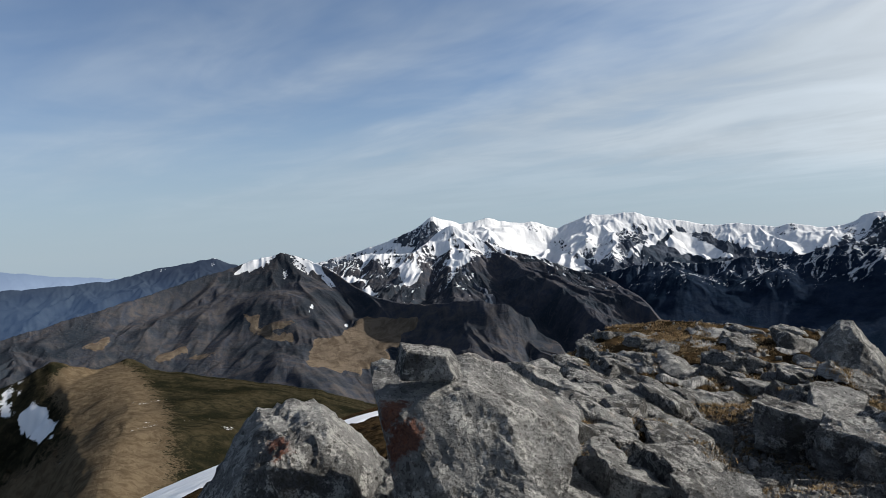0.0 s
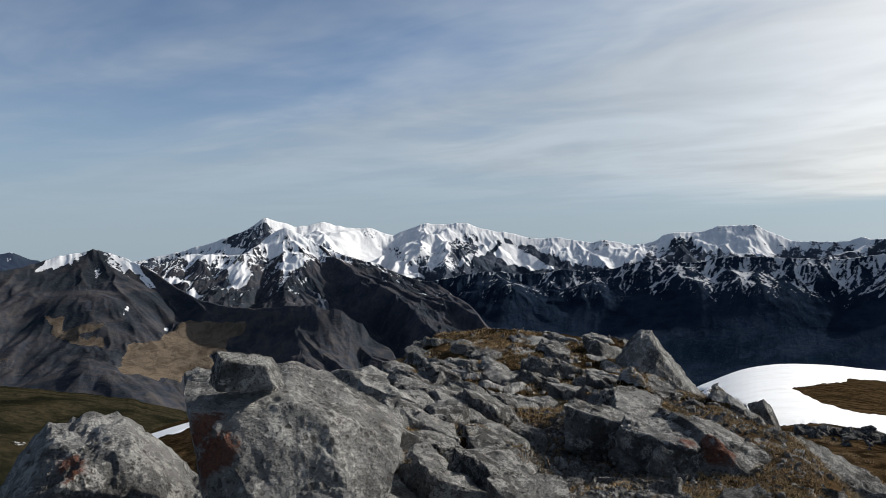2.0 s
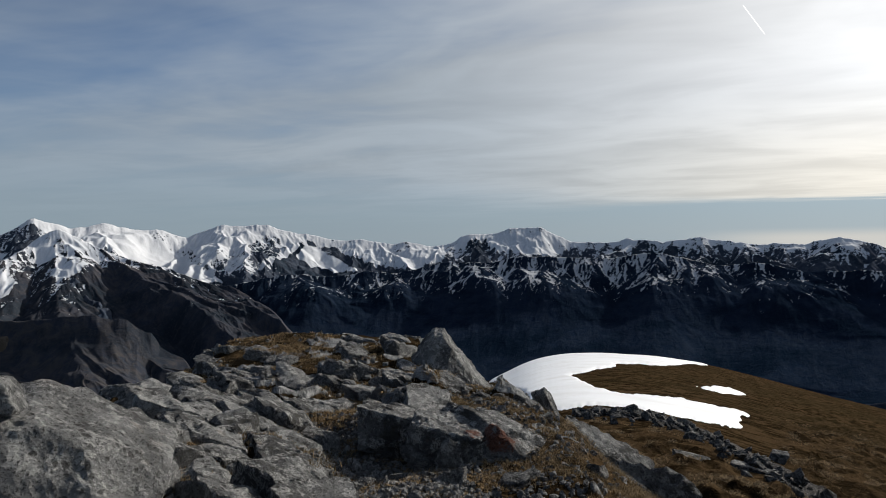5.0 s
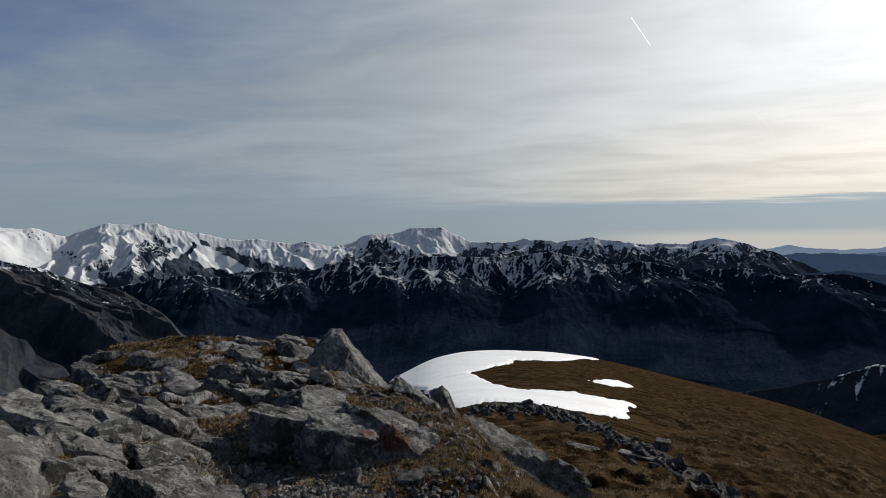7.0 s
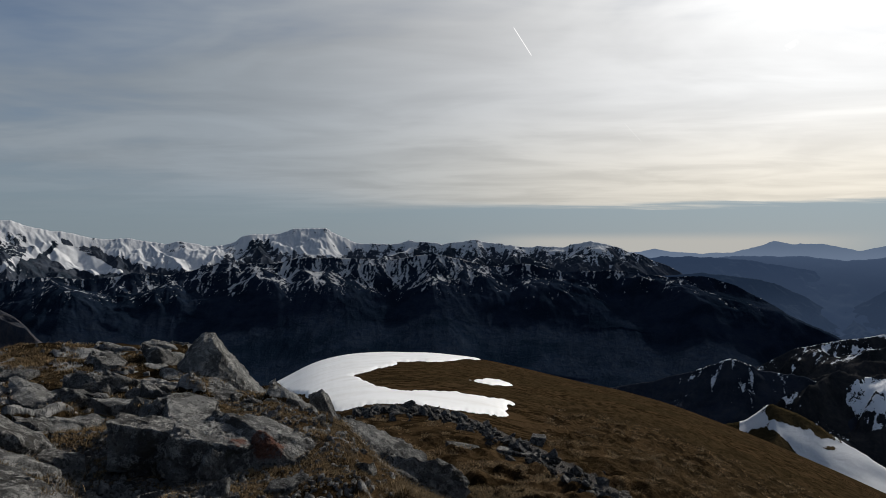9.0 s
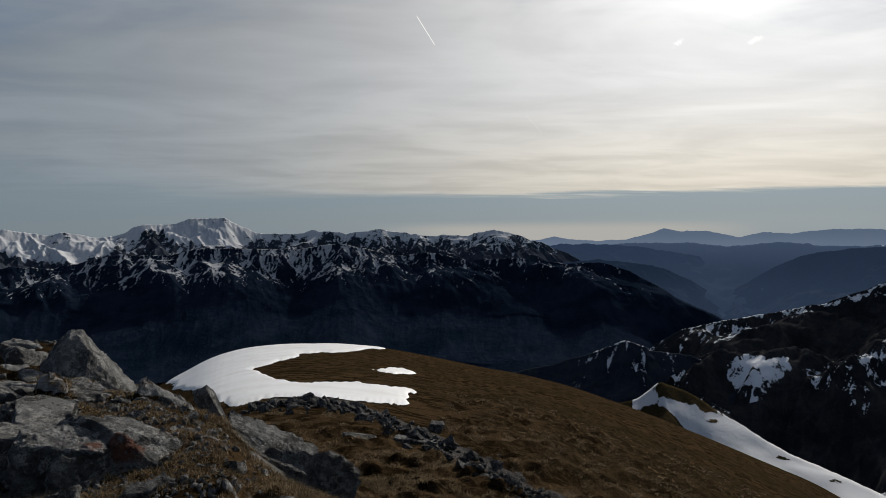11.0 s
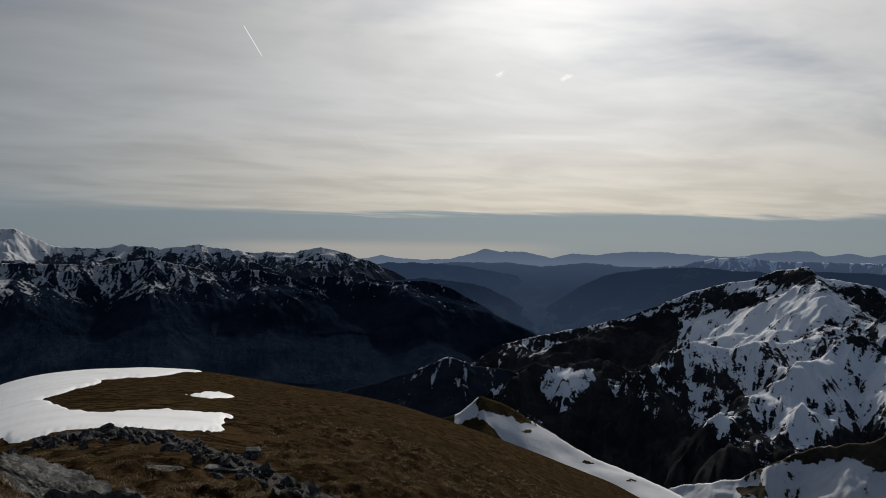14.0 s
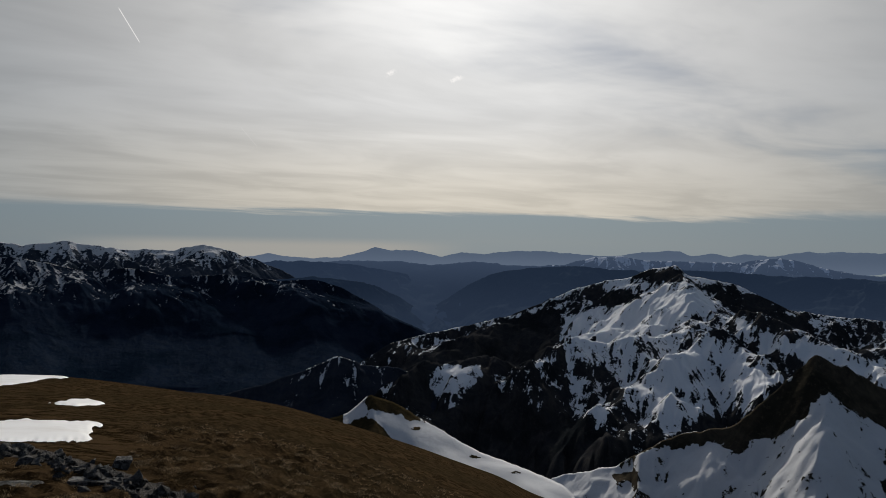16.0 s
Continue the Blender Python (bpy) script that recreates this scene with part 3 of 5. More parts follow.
def massif(name, crest, foot, floor, az0, az1, step_az, rows, seed, mat, jag=0.06, blur=0.25, space=170.0, face=0.6, keen=0.65, rough=12.0, snow=(), field=(), zones=(), flank=None, back=700.0, drift=0.9, round_off=0, twigs=4, ridges=(), carve=0.085, octaves=4, ridge_keen=0.62, ribs=True, low_calm=0.0):
    """A range: crest holds (bearing, degrees above the level, distance). A steep face falls from it to floor at the distance foot,
    spurs that fork run down the face, and water has cut gullies down every slope."""
    rng = np.random.default_rng(seed)
    az = np.arange(az0, az1, step_az)
    ca, ce, cd = (np.array(c, float) for c in zip(*crest))
    dist = soft_interp(az, ca, cd, 2.0)
    el = soft_interp(az, ca, ce, blur) + jag * fbm(az * 1.1, az * 0 + seed, octaves=5, gain=0.6, seed=seed)
    zc = EYE + dist * np.tan(np.radians(el))
    broad = EYE + dist * np.tan(np.radians(soft_interp(az, ca, ce, 1.2)))
    mean = float(dist.mean())
    t = np.concatenate([np.linspace(0, 1, rows) ** 0.8, 1 + np.linspace(0, 1, 10)[1:]])[:, None]
    front = t <= 1
    D = np.where(front, foot + (dist - foot) * t, dist + (t - 1) * back)
    X, Y = polar(az[None, :] + 0 * D, D)
    w = np.abs(dist - D)
    run = float((dist - foot).mean())
    side = np.radians(az)[None, :] * mean + 0 * w
    scale = space * 0.5
    u = side + scale * 0.5 * fbm(side / (space * 1.2), w / (space * 1.2), octaves=4, seed=seed + 3)
    v = w + scale * 0.5 * fbm(side / (space * 1.2) + 9, w / (space * 1.2), octaves=4, seed=seed + 4)
    v = np.maximum(v * step(w, 0, scale) + w * (1 - step(w, 0, scale)), 0)
    high = zc + (broad - zc) * step(w, 0, space * 0.4)
    deep = np.maximum(high - floor, 20.0)
    Z = high - deep * (1 - np.exp(-face * v / deep)) - 0.12 * face * v
    row = np.radians(az) * mean

    def rib(u0, lean, w0, w1, z0, fall, bow, k):
        c0, c1 = np.searchsorted(row, [min(u0, u0 + lean * (w1 - w0)) - 2.2 * space, max(u0, u0 + lean * (w1 - w0)) + 2.2 * space])
        if c1 - c0 < 2:
            return
        q = v[:, c0:c1]
        run_w = np.maximum(q - w0, 0)
        top = z0 - fall * run_w ** bow * (w1 - w0) ** (1 - bow)
        z = top - k * np.abs(u[:, c0:c1] - u0 - lean * run_w) - np.maximum(w0 - q, 0) * 1.5 - np.maximum(q - w1, 0) * 1.2
        Z[:, c0:c1] = np.maximum(Z[:, c0:c1], z)

    for u0 in np.arange(row[0], row[-1], space) if ribs else ():
        u0 = u0 + rng.uniform(-0.35, 0.35) * space
        z0 = float(np.interp(u0, row, broad))
        length = run * rng.uniform(0.55, 1.05)
        lean, bow = rng.normal(0, 0.28), rng.uniform(0.8, 1.1)
        fall = (z0 - floor) / length * rng.uniform(0.72, 1.0)
        rib(u0, lean, 0.0, length, z0 - 2, fall, bow, keen * rng.uniform(0.85, 1.15))
        for _ in range(twigs):
            wb = length * rng.uniform(0.06, 0.65)
            zb = z0 - 2 - fall * wb ** bow * length ** (1 - bow)
            arm = run * rng.uniform(0.12, 0.32)
            rib(u0 + lean * wb, lean + rng.choice((-1, 1)) * rng.uniform(0.5, 1.1), wb, wb + arm, zb - 1, fall * rng.uniform(1.0, 1.4), 1.0, keen * 1.15)
    for points in ridges:
        Z = ridge_over(X, Y, Z, points, ridge_keen)
    near_top = step(w, 0, space * 0.35)
    Z = Z + rough * near_top * fbm(side / (space * 0.7), w / (space * 0.7), octaves=3, gain=0.5, seed=seed + 6)
    if round_off:
        Z = Z + (sideways_mean(Z, round_off) - Z) * near_top
    if flank:
        off = np.maximum(flank[0] - az[None, :] + 1.3 * fbm(w / 60, az[None, :] * 0.25, octaves=4, seed=seed + 11), 0)
        Z = Z - flank[1] * D * np.radians(off * off / (off + 1.2)) * step(w, 0, 80)
    # named stretches of snow, meadow and bare rock
    attrs = {"snow": 0 * Z, "field": 0 * Z, "along": side, "down": w + 0 * side}
    elev = np.degrees(np.arctan2(np.minimum(Z, EYE + D * np.tan(np.radians(el))) - EYE, D))
    for key, blobs in (("snow", snow), ("field", field)):
        for a, e, ra, re, amount in blobs:
            attrs[key] = attrs[key] + amount * np.exp(-((az[None, :] - a) / ra) ** 2 - ((elev - e) / re) ** 2)
    wob = fbm(side / (space * 0.25), w / (space * 0.25), octaves=4, gain=0.6, seed=seed + 9)
    calm = 0 * Z
    for key, amount, outline in zones:
        ragged = 0.055 * np.degrees(space / mean)
        hit = inside(az[None, :] + ragged * wob, elev + 0.6 * ragged * np.roll(wob, 40, 1), [q[0] for q in outline], [q[1] for q in outline])
        hit = blurred(hit.astype(float), 6)
        attrs[key] = attrs[key] + amount * hit
        if key == "field":
            even = sideways_mean(sideways_mean(blurred(Z, 12), 45), 45)
            Z = Z + (even - Z) * blurred(hit, 12) * 0.95
        calm = np.maximum(calm, hit * (1.0 if key == "field" or amount > 1.9 else 0.0))
    calm = np.maximum(calm, low_calm * step(w, 0.12 * run, 0.45 * run))
    if low_calm:
        plain = broad - deep * (1 - np.exp(-face * w / deep)) - 0.12 * face * w
        Z = Z + (plain - Z) * low_calm * step(w, 0.18 * run, 0.55 * run)
    # gullies, each set cut into the slopes that the one before has left
    ribbed, du = 0 * Z, np.radians(step_az) * mean
    for o in range(octaves):
        wave = space * 0.62 * 0.52 ** o
        gu, gv = np.gradient(Z, axis=1) / du, -np.gradient(Z, axis=0) / np.maximum(np.abs(np.gradient(w, axis=0)), 0.5)
        gu, gv = blurred(gu, 2), blurred(gv, 2)
        slope = np.hypot(gu, gv) + 1e-6
        c = gullies(side / wave + 0.3 * o, w / wave, -gv / slope, gu / slope, seed + 41 + o)
        ribbed = ribbed + c * (0.42, 0.36, 0.32, 0.28, 0.25)[o]
        c = 0.5 * c + 0.5 * (1 - 2 * np.sqrt(np.maximum(1 - c, 0) / 2))
        Z = Z + carve * wave * np.clip(slope / 0.45, 0, 1.3) * c * step(w, 0, max(wave * 0.9, 6.0)) * (1 - 0.8 * calm) * 0.85 ** o
    Z = np.where(front, Z, zc - w * 0.8)
    # nothing may stand above the crest's own line of sight
    line = EYE + D * np.tan(np.radians(el)) - np.where(front, 0.03, 0.3) * w
    Z = np.minimum(Z, line)
    attrs["snow"] = attrs["snow"] - drift * ribbed * (1 - 0.6 * calm)
    attrs["rib"] = ribbed
    ob = grid_mesh(name, X, Y, Z, attrs=attrs)
    ob.data.materials.append(mat)
    return ob


# the blue in both rock colours stands in for the haze of distance
RANGE = mountain_material("snowy_range_hazed", (0.034, 0.045, 0.066), (0.062, 0.070, 0.088), -160.0, 120.0, 0.55, white=0.62, streaks=1.6, speck=2.0, mottle=3.4)
SPUR = mountain_material("snowy_spur_hazed", (0.032, 0.038, 0.052), (0.062, 0.058, 0.062), -165.0, 190.0, 0.5, streaks=1.6, speck=1.8)
# near-black blue base and greyed snow paint in this ridge's shade and haze
DARK_HAZED = mountain_material("dark_ridge", (0.010, 0.018, 0.035), (0.018, 0.026, 0.042), -140.0, 190.0, 0.40, white=0.46, sharp=0.16, streaks=2.4, runs=1.8, speck=2.0)
# brown heath with a blue tint mixed in for haze and shade
BROWN = mountain_material("brown_hills_hazed", (0.030, 0.035, 0.048), (0.058, 0.054, 0.054), -10.0, 140.0, 0.45, field=(0.118, 0.095, 0.072), streaks=1.4, speck=1.2)
WHITE = mountain_material("snowy_mountain", (0.022, 0.024, 0.029), (0.048, 0.046, 0.045), -320.0, 300.0, 0.35, white=0.84, speck=1.5, streaks=1.6, blobs=1.2, mottle=3.6)
HEATH = mountain_material("heath_hill", (0.012, 0.012, 0.008), (0.036, 0.030, 0.018), 150.0, 300.0, 0.06, field=(0.098, 0.076, 0.050), blend=(0.42, 0.58))
HEATH_ZONES = [
    ("snow", 2.20, [(-31.42, -10.74), (-30.89, -10.71), (-30.10, -11.45), (-30.45, -12.38), (-31.20, -12.91), (-31.88, -12.50), (-31.75, -11.55), (-32.15, -11.28)]),
    ("snow", 2.20, [(-31.91, -14.16), (-31.27, -14.03), (-30.46, -14.23), (-30.58, -14.44), (-31.47, -14.49)]),
    ("snow", 2.00, [(-31.54, -8.16), (-30.46, -7.76), (-30.62, -8.06), (-31.42, -8.50)]),
    ("snow", 2.00, [(-31.71, -9.77), (-31.24, -8.93), (-31.10, -9.03), (-31.51, -10.00), (-32.01, -10.16)]),
    ("snow", 2.00, [(-33.33, -10.47), (-32.94, -9.56), (-32.77, -10.18), (-33.26, -11.45)]),
    ("snow", 2.20, [(-19.63, -13.49), (-18.39, -13.65), (-18.40, -13.87), (-19.47, -13.72)]),
    ("snow", 2.20, [(-19.49, -14.02), (-18.71, -14.00), (-18.86, -14.28), (-19.33, -14.25)]),
]
RANGE_ZONES = [
    ("snow", 2.20, [(2.14, 0.84), (3.69, 1.32), (5.80, 0.91), (7.39, -0.04), (9.42, -1.48), (11.43, -2.61), (12.53, -3.41), (10.48, -3.22), (7.98, -2.15), (5.44, -1.26), (3.14, 0.07)]),
    ("snow", 2.00, [(18.52, -0.59), (20.13, -0.60), (21.63, -1.44), (22.54, -2.15), (23.13, -2.70), (21.27, -2.93), (19.20, -2.34), (18.17, -1.57)]),
    ("snow", 1.20, [(21.97, -1.23), (23.24, -0.25), (24.82, -0.52), (25.94, -1.44), (27.86, -0.91), (29.70, -0.81), (30.78, -0.54), (30.01, -2.07), (28.53, -2.75), (27.03, -2.86), (25.12, -2.48), (23.57, -1.76)]),
    ("snow", 0.50, [(10.19, -0.11), (11.63, 0.98), (15.69, 1.13), (18.25, 0.10), (21.18, -0.52), (16.42, -1.84), (14.60, -2.77), (12.33, -3.03), (10.11, -1.51)]),
    ("snow", -1.30, [(-4.50, -0.20), (-1.20, 1.75), (-0.38, 0.99), (0.75, -0.03), (2.64, -0.38), (5.43, -1.49), (2.99, -2.55), (-1.21, -0.87)]),
    ("snow", -2.40, [(16.33, -1.84), (17.53, -1.36), (18.53, -0.41), (18.94, -0.71), (18.04, -1.56), (19.20, -2.43), (21.27, -3.02), (20.63, -3.30), (17.69, -2.45)]),
    ("snow", -2.40, [(18.88, -0.16), (21.65, -1.13), (23.15, -2.09), (24.92, -2.60), (24.32, -2.84), (22.52, -2.54), (21.13, -1.63), (19.08, -0.54)]),
    ("snow", -1.20, [(14.04, -0.56), (15.20, 0.29), (16.96, 0.14), (17.26, -0.75), (16.44, -1.48), (14.65, -1.75)]),
    ("snow", -0.60, [(6.50, 0.87), (8.14, 0.77), (8.57, -0.01), (7.39, -0.04)]),
    ("snow", 0.70, [(31.59, -0.24), (34.77, 0.42), (37.08, 0.64), (39.18, 0.47), (40.35, -0.34), (42.23, -0.84), (39.39, -1.75), (35.66, -1.46), (32.92, -1.42)]),
    ("snow", -1.20, [(35.00, 0.70), (39.42, 0.66), (38.94, 0.10), (35.68, 0.04)]),
    ("snow", -1.50, [(32.04, -0.38), (33.85, -0.17), (34.75, -1.21), (33.37, -1.89), (32.47, -1.41)]),
]
SPUR_ZONES = [
    ("snow", 1.80, [(-4.13, -1.89), (-2.46, -1.85), (-2.03, -2.73), (-2.56, -3.66), (-4.02, -4.04), (-3.49, -3.12)]),
    ("snow", 1.60, [(-1.17, -0.16), (0.26, -0.24), (0.70, -0.98), (-0.52, -1.39)]),
    ("snow", 1.60, [(0.67, -1.46), (2.56, -1.81), (1.08, -2.68), (0.14, -2.29)]),
    ("snow", 1.90, [(-8.06, -4.49), (-6.36, -3.65), (-5.79, -4.40), (-6.93, -5.18), (-7.86, -4.97)]),
    ("snow", 1.50, [(-10.22, -1.52), (-9.12, -2.67), (-6.57, -3.21), (-8.92, -3.25), (-9.42, -3.78)]),
    ("snow", 1.20, [(-7.85, -0.95), (-5.92, -0.22), (-4.05, -0.61), (-4.56, -1.25), (-6.95, -1.58)]),
    ("snow", -1.00, [(3.03, -1.83), (8.20, -2.35), (8.98, -5.22), (5.12, -6.92), (1.85, -5.81)]),
]
FOOTHILL_ZONES = [
    ("snow", 1.70, [(-12.46, -0.58), (-10.68, -1.49), (-9.36, -2.75), (-8.95, -3.62), (-10.08, -3.17), (-11.36, -1.44)]),
    ("snow", 1.40, [(-17.46, -2.18), (-16.07, -0.91), (-13.36, -0.52), (-14.77, -1.54), (-16.59, -2.25)]),
    ("snow", 1.90, [(-11.39, -4.85), (-11.08, -5.11), (-11.86, -6.54), (-12.37, -6.73)]),
    ("snow", 1.90, [(-8.64, -6.23), (-7.87, -5.96), (-8.59, -7.03), (-9.19, -7.63)]),
    ("snow", 1.60, [(-13.30, -4.80), (-13.04, -4.96), (-13.67, -5.69), (-13.90, -5.77)]),
    ("snow", 1.60, [(-21.76, -3.73), (-21.56, -3.83), (-21.79, -4.96), (-21.96, -4.95)]),
    ("snow", 1.50, [(-18.94, -5.14), (-18.64, -5.26), (-19.33, -6.00), (-19.50, -5.90)]),
    ("field", 0.85, [(-11.70, -9.18), (-11.06, -7.76), (-8.94, -7.37), (-7.24, -6.43), (-2.49, -6.51), (-2.62, -7.07), (-5.04, -9.16), (-5.99, -10.71), (-8.91, -10.71), (-12.10, -9.74)]),
    ("field", 0.80, [(-23.76, -7.81), (-21.40, -7.43), (-21.21, -7.76), (-23.30, -8.21)]),
    ("field", 0.70, [(-17.20, -5.03), (-15.44, -5.13), (-15.64, -6.21), (-15.11, -7.13), (-13.01, -7.41), (-13.36, -7.88), (-15.45, -7.46), (-16.15, -5.85)]),
    ("field", 0.60, [(-28.61, -6.15), (-26.33, -5.92), (-26.97, -7.07), (-28.28, -6.82)]),
]
WHITE_ZONES = [
    ("snow", -1.00, [(95.65, -2.66), (97.81, -1.73), (99.32, -2.00), (99.63, -2.84), (96.97, -3.07)]),
    ("snow", -0.90, [(92.07, -3.60), (94.78, -3.79), (97.00, -4.44), (94.80, -4.98), (92.55, -4.84)]),
    ("snow", -1.30, [(75.67, -10.84), (81.83, -8.20), (86.54, -6.20), (89.80, -5.40), (89.85, -7.95), (87.55, -9.89), (84.25, -10.47), (84.77, -12.74), (89.97, -14.30), (94.11, -14.90), (95.07, -17.81), (88.20, -18.97), (83.91, -17.24), (79.08, -14.69)]),
    ("snow", 2.15, [(78.77, -10.82), (80.91, -10.32), (83.29, -10.03), (83.65, -11.41), (82.39, -12.81), (80.98, -14.30), (79.52, -12.87), (78.79, -11.97)]),
    ("snow", 0.80, [(90.28, -6.08), (98.29, -3.70), (100.83, -3.60), (101.89, -4.88), (98.77, -6.51), (94.85, -7.58), (90.78, -8.01)]),
    ("snow", 0.60, [(90.77, -7.91), (93.05, -7.35), (99.21, -7.02), (102.14, -7.27), (98.87, -11.45), (95.86, -13.45), (94.01, -10.03), (90.35, -9.77)]),
    ("snow", 0.60, [(90.36, -10.45), (93.13, -11.43), (94.97, -13.08), (92.75, -15.00), (90.88, -13.36)]),
    ("snow", -0.55, [(100.48, -2.81), (103.28, -3.19), (106.44, -4.41), (108.71, -5.11), (107.24, -6.14), (104.52, -5.47), (102.50, -4.67)]),
    ("snow", 0.80, [(102.51, -5.28), (107.26, -6.81), (113.27, -8.14), (113.31, -10.28), (108.41, -8.45), (104.57, -7.61)]),
    ("snow", 0.90, [(98.83, -9.26), (102.14, -7.27), (104.60, -9.23), (106.94, -9.63), (103.47, -12.30), (99.36, -14.42), (96.32, -14.28)]),
]
WHITE_RIDGES = [
    [(99.33, -2.41, 2231), (100.62, -3.70, 2080), (102.17, -4.86, 1960), (100.87, -5.86, 1866), (98.35, -6.89, 1778), (95.30, -7.69, 1715), (92.15, -7.85, 1703), (89.40, -8.99, 1620), (87.10, -10.60, 1515)],
    [(102.17, -4.86, 1960), (105.31, -5.76, 1875), (107.25, -6.47, 1813), (109.84, -7.08, 1763), (113.26, -7.87, 1701)],
    [(102.75, -6.88, 1779), (100.49, -7.56, 1725), (98.82, -9.13, 1610), (96.69, -10.74, 1506), (94.94, -11.85, 1441), (92.72, -13.46, 1355)],
    [(102.75, -6.88, 1779), (104.97, -8.09, 1685), (107.31, -9.18, 1607)],
    [(98.88, -11.89, 1439), (96.76, -14.02, 1327), (94.57, -15.51, 1257)],
    [(83.75, -9.14, 1610), (80.91, -10.09, 1547), (78.77, -10.54, 1519), (76.89, -12.21, 1421)],
]
NEAR_ZONES = [
    ("snow", 1.30, [(88.66, -18.65), (94.17, -17.81), (97.24, -16.12), (101.48, -14.82), (107.02, -13.60), (108.95, -10.96), (109.97, -13.10), (113.40, -14.09), (113.47, -17.13), (107.54, -19.70), (88.74, -22.07)]),
    ("snow", -1.50, [(101.06, -14.74), (104.66, -11.96), (107.32, -9.72), (108.76, -7.67), (110.24, -8.67), (113.33, -10.86), (113.36, -12.20), (110.28, -10.68), (108.94, -10.68), (108.32, -12.54), (106.84, -13.74), (103.54, -15.40)]),
    ("snow", 1.20, [(109.38, -10.79), (110.28, -10.88), (113.36, -12.39), (113.40, -14.09), (110.15, -13.07)]),
    ("snow", -2.20, [(94.40, -18.21), (95.51, -17.85), (97.28, -18.08), (95.08, -18.64)]),
    ("snow", -2.00, [(97.87, -15.21), (101.06, -14.66), (101.90, -15.40), (98.96, -15.52)]),
]

far_a = massif("backdrop", [(-45, -0.6, 4900), (-33.2, -0.65, 4900), (-30.1, -1.2, 4900), (-26, -1.7, 4900), (-10, -2, 4900), (55, -1.9, 4900), (64.4, -1.55, 4900), (65.5, -1.24, 4900), (67.2, -1.5, 4900), (69, -1.65, 4900), (71.5, -1.48, 4900), (73.1, -1.1, 4900), (74.1, -0.65, 4900), (75.7, -0.86, 4900), (77.6, -0.83, 4900), (79.8, -1.35, 4900), (81.5, -0.96, 4900), (83.1, -1.07, 4900), (86.4, -0.72, 4900), (90.2, -0.84, 4900), (93.8, -1.04, 4900), (98.2, -0.49, 4900), (99.3, -0.51, 4900), (99.9, -0.9, 4900), (101.4, -0.65, 4900), (102.8, -0.9, 4900), (104, -0.63, 4900), (105.6, -0.81, 4900), (108.2, -0.4, 4900), (110.8, -0.34, 4900), (125, -0.5, 4900)], 4700, -640, -46, 122, 0.08, 18, 31, haze_glow_material("far_blue_haze", (0.17, 0.22, 0.31), (0.13, 0.175, 0.255), -180, -60, 1.0), jag=0.05, blur=0.2, back=40.0, space=150.0, rough=2.0, carve=0.05)
tagged(far_a, "far mountain ridge in painted pale blue haze", "mountain ridge", kind="structure")
far_b = massif("backdrop", [(60, -2.6, 4600), (66, -2.4, 4600), (71.3, -1.83, 4600), (76, -1.76, 4600), (78.9, -2.1, 4600), (82.2, -1.7, 4600), (85.5, -1.98, 4600), (90.2, -1.87, 4600), (92, -1.27, 4600), (94.7, -0.98, 4600), (96.9, -1.34, 4600), (103.2, -1.31, 4600), (106.4, -0.92, 4600), (107.9, -1.17, 4600), (110.8, -1.9, 4600), (113, -2.0, 4600), (125, -2, 4600)], 3700, -560, 58, 122, 0.08, 40, 47, haze_glow_material("middle_blue_haze", (0.036, 0.056, 0.100), (0.062, 0.092, 0.155), -330, -100, 1.0, snow_line=-40.0), jag=0.06, blur=0.3, back=60.0, space=260.0, face=0.5, keen=0.45, rough=5.0, carve=0.05, zones=[("snow", 0.8, [(88, -3.0), (88, -0.5), (116, -0.5), (116, -3.0)])])
tagged(far_b, "dark forested ridge in thin painted blue haze", "mountain ridge", kind="structure")
far_c = massif("backdrop", [(58, -2.2, 4450), (64, -2.0, 4450), (66.74, -1.85, 4450), (69.9, -1.9, 4450), (72.5, -2.1, 4450), (76.2, -2.72, 4450), (79.4, -3.34, 4450), (83, -4.6, 4450), (86, -6, 4450)], 3900, -540, 58, 86, 0.07, 60, 57, haze_glow_material("wooded_blue_haze", (0.036, 0.056, 0.100), (0.030, 0.049, 0.092), -330, -140, 1.0), jag=0.07, blur=0.6, back=60.0, space=190.0, face=0.5, keen=0.45, rough=7.0, carve=0.05)
tagged(far_c, "dark wooded ridge in painted blue haze", "mountain ridge", kind="structure")
far_d = massif("backdrop", [(54, -3.9, 4000), (60, -3.6, 4000), (66.76, -3.45, 4000), (68.86, -3.12, 4000), (71.5, -3.3, 4000), (74.7, -3.95, 4000), (76.8, -4.96, 4000), (78.4, -6.1, 4000), (80.4, -7.3, 4000), (84, -9, 4000)], 3300, -520, 54, 84, 0.06, 90, 53, haze_glow_material("valley_blue_haze", (0.028, 0.044, 0.078), (0.013, 0.023, 0.045), -450, -230, 1.0), jag=0.07, blur=0.6, back=100.0, space=190.0, face=0.5, keen=0.5, rough=9.0, carve=0.05)
tagged(far_d, "dark wooded valley side in painted blue haze", "mountain ridge", kind="structure")
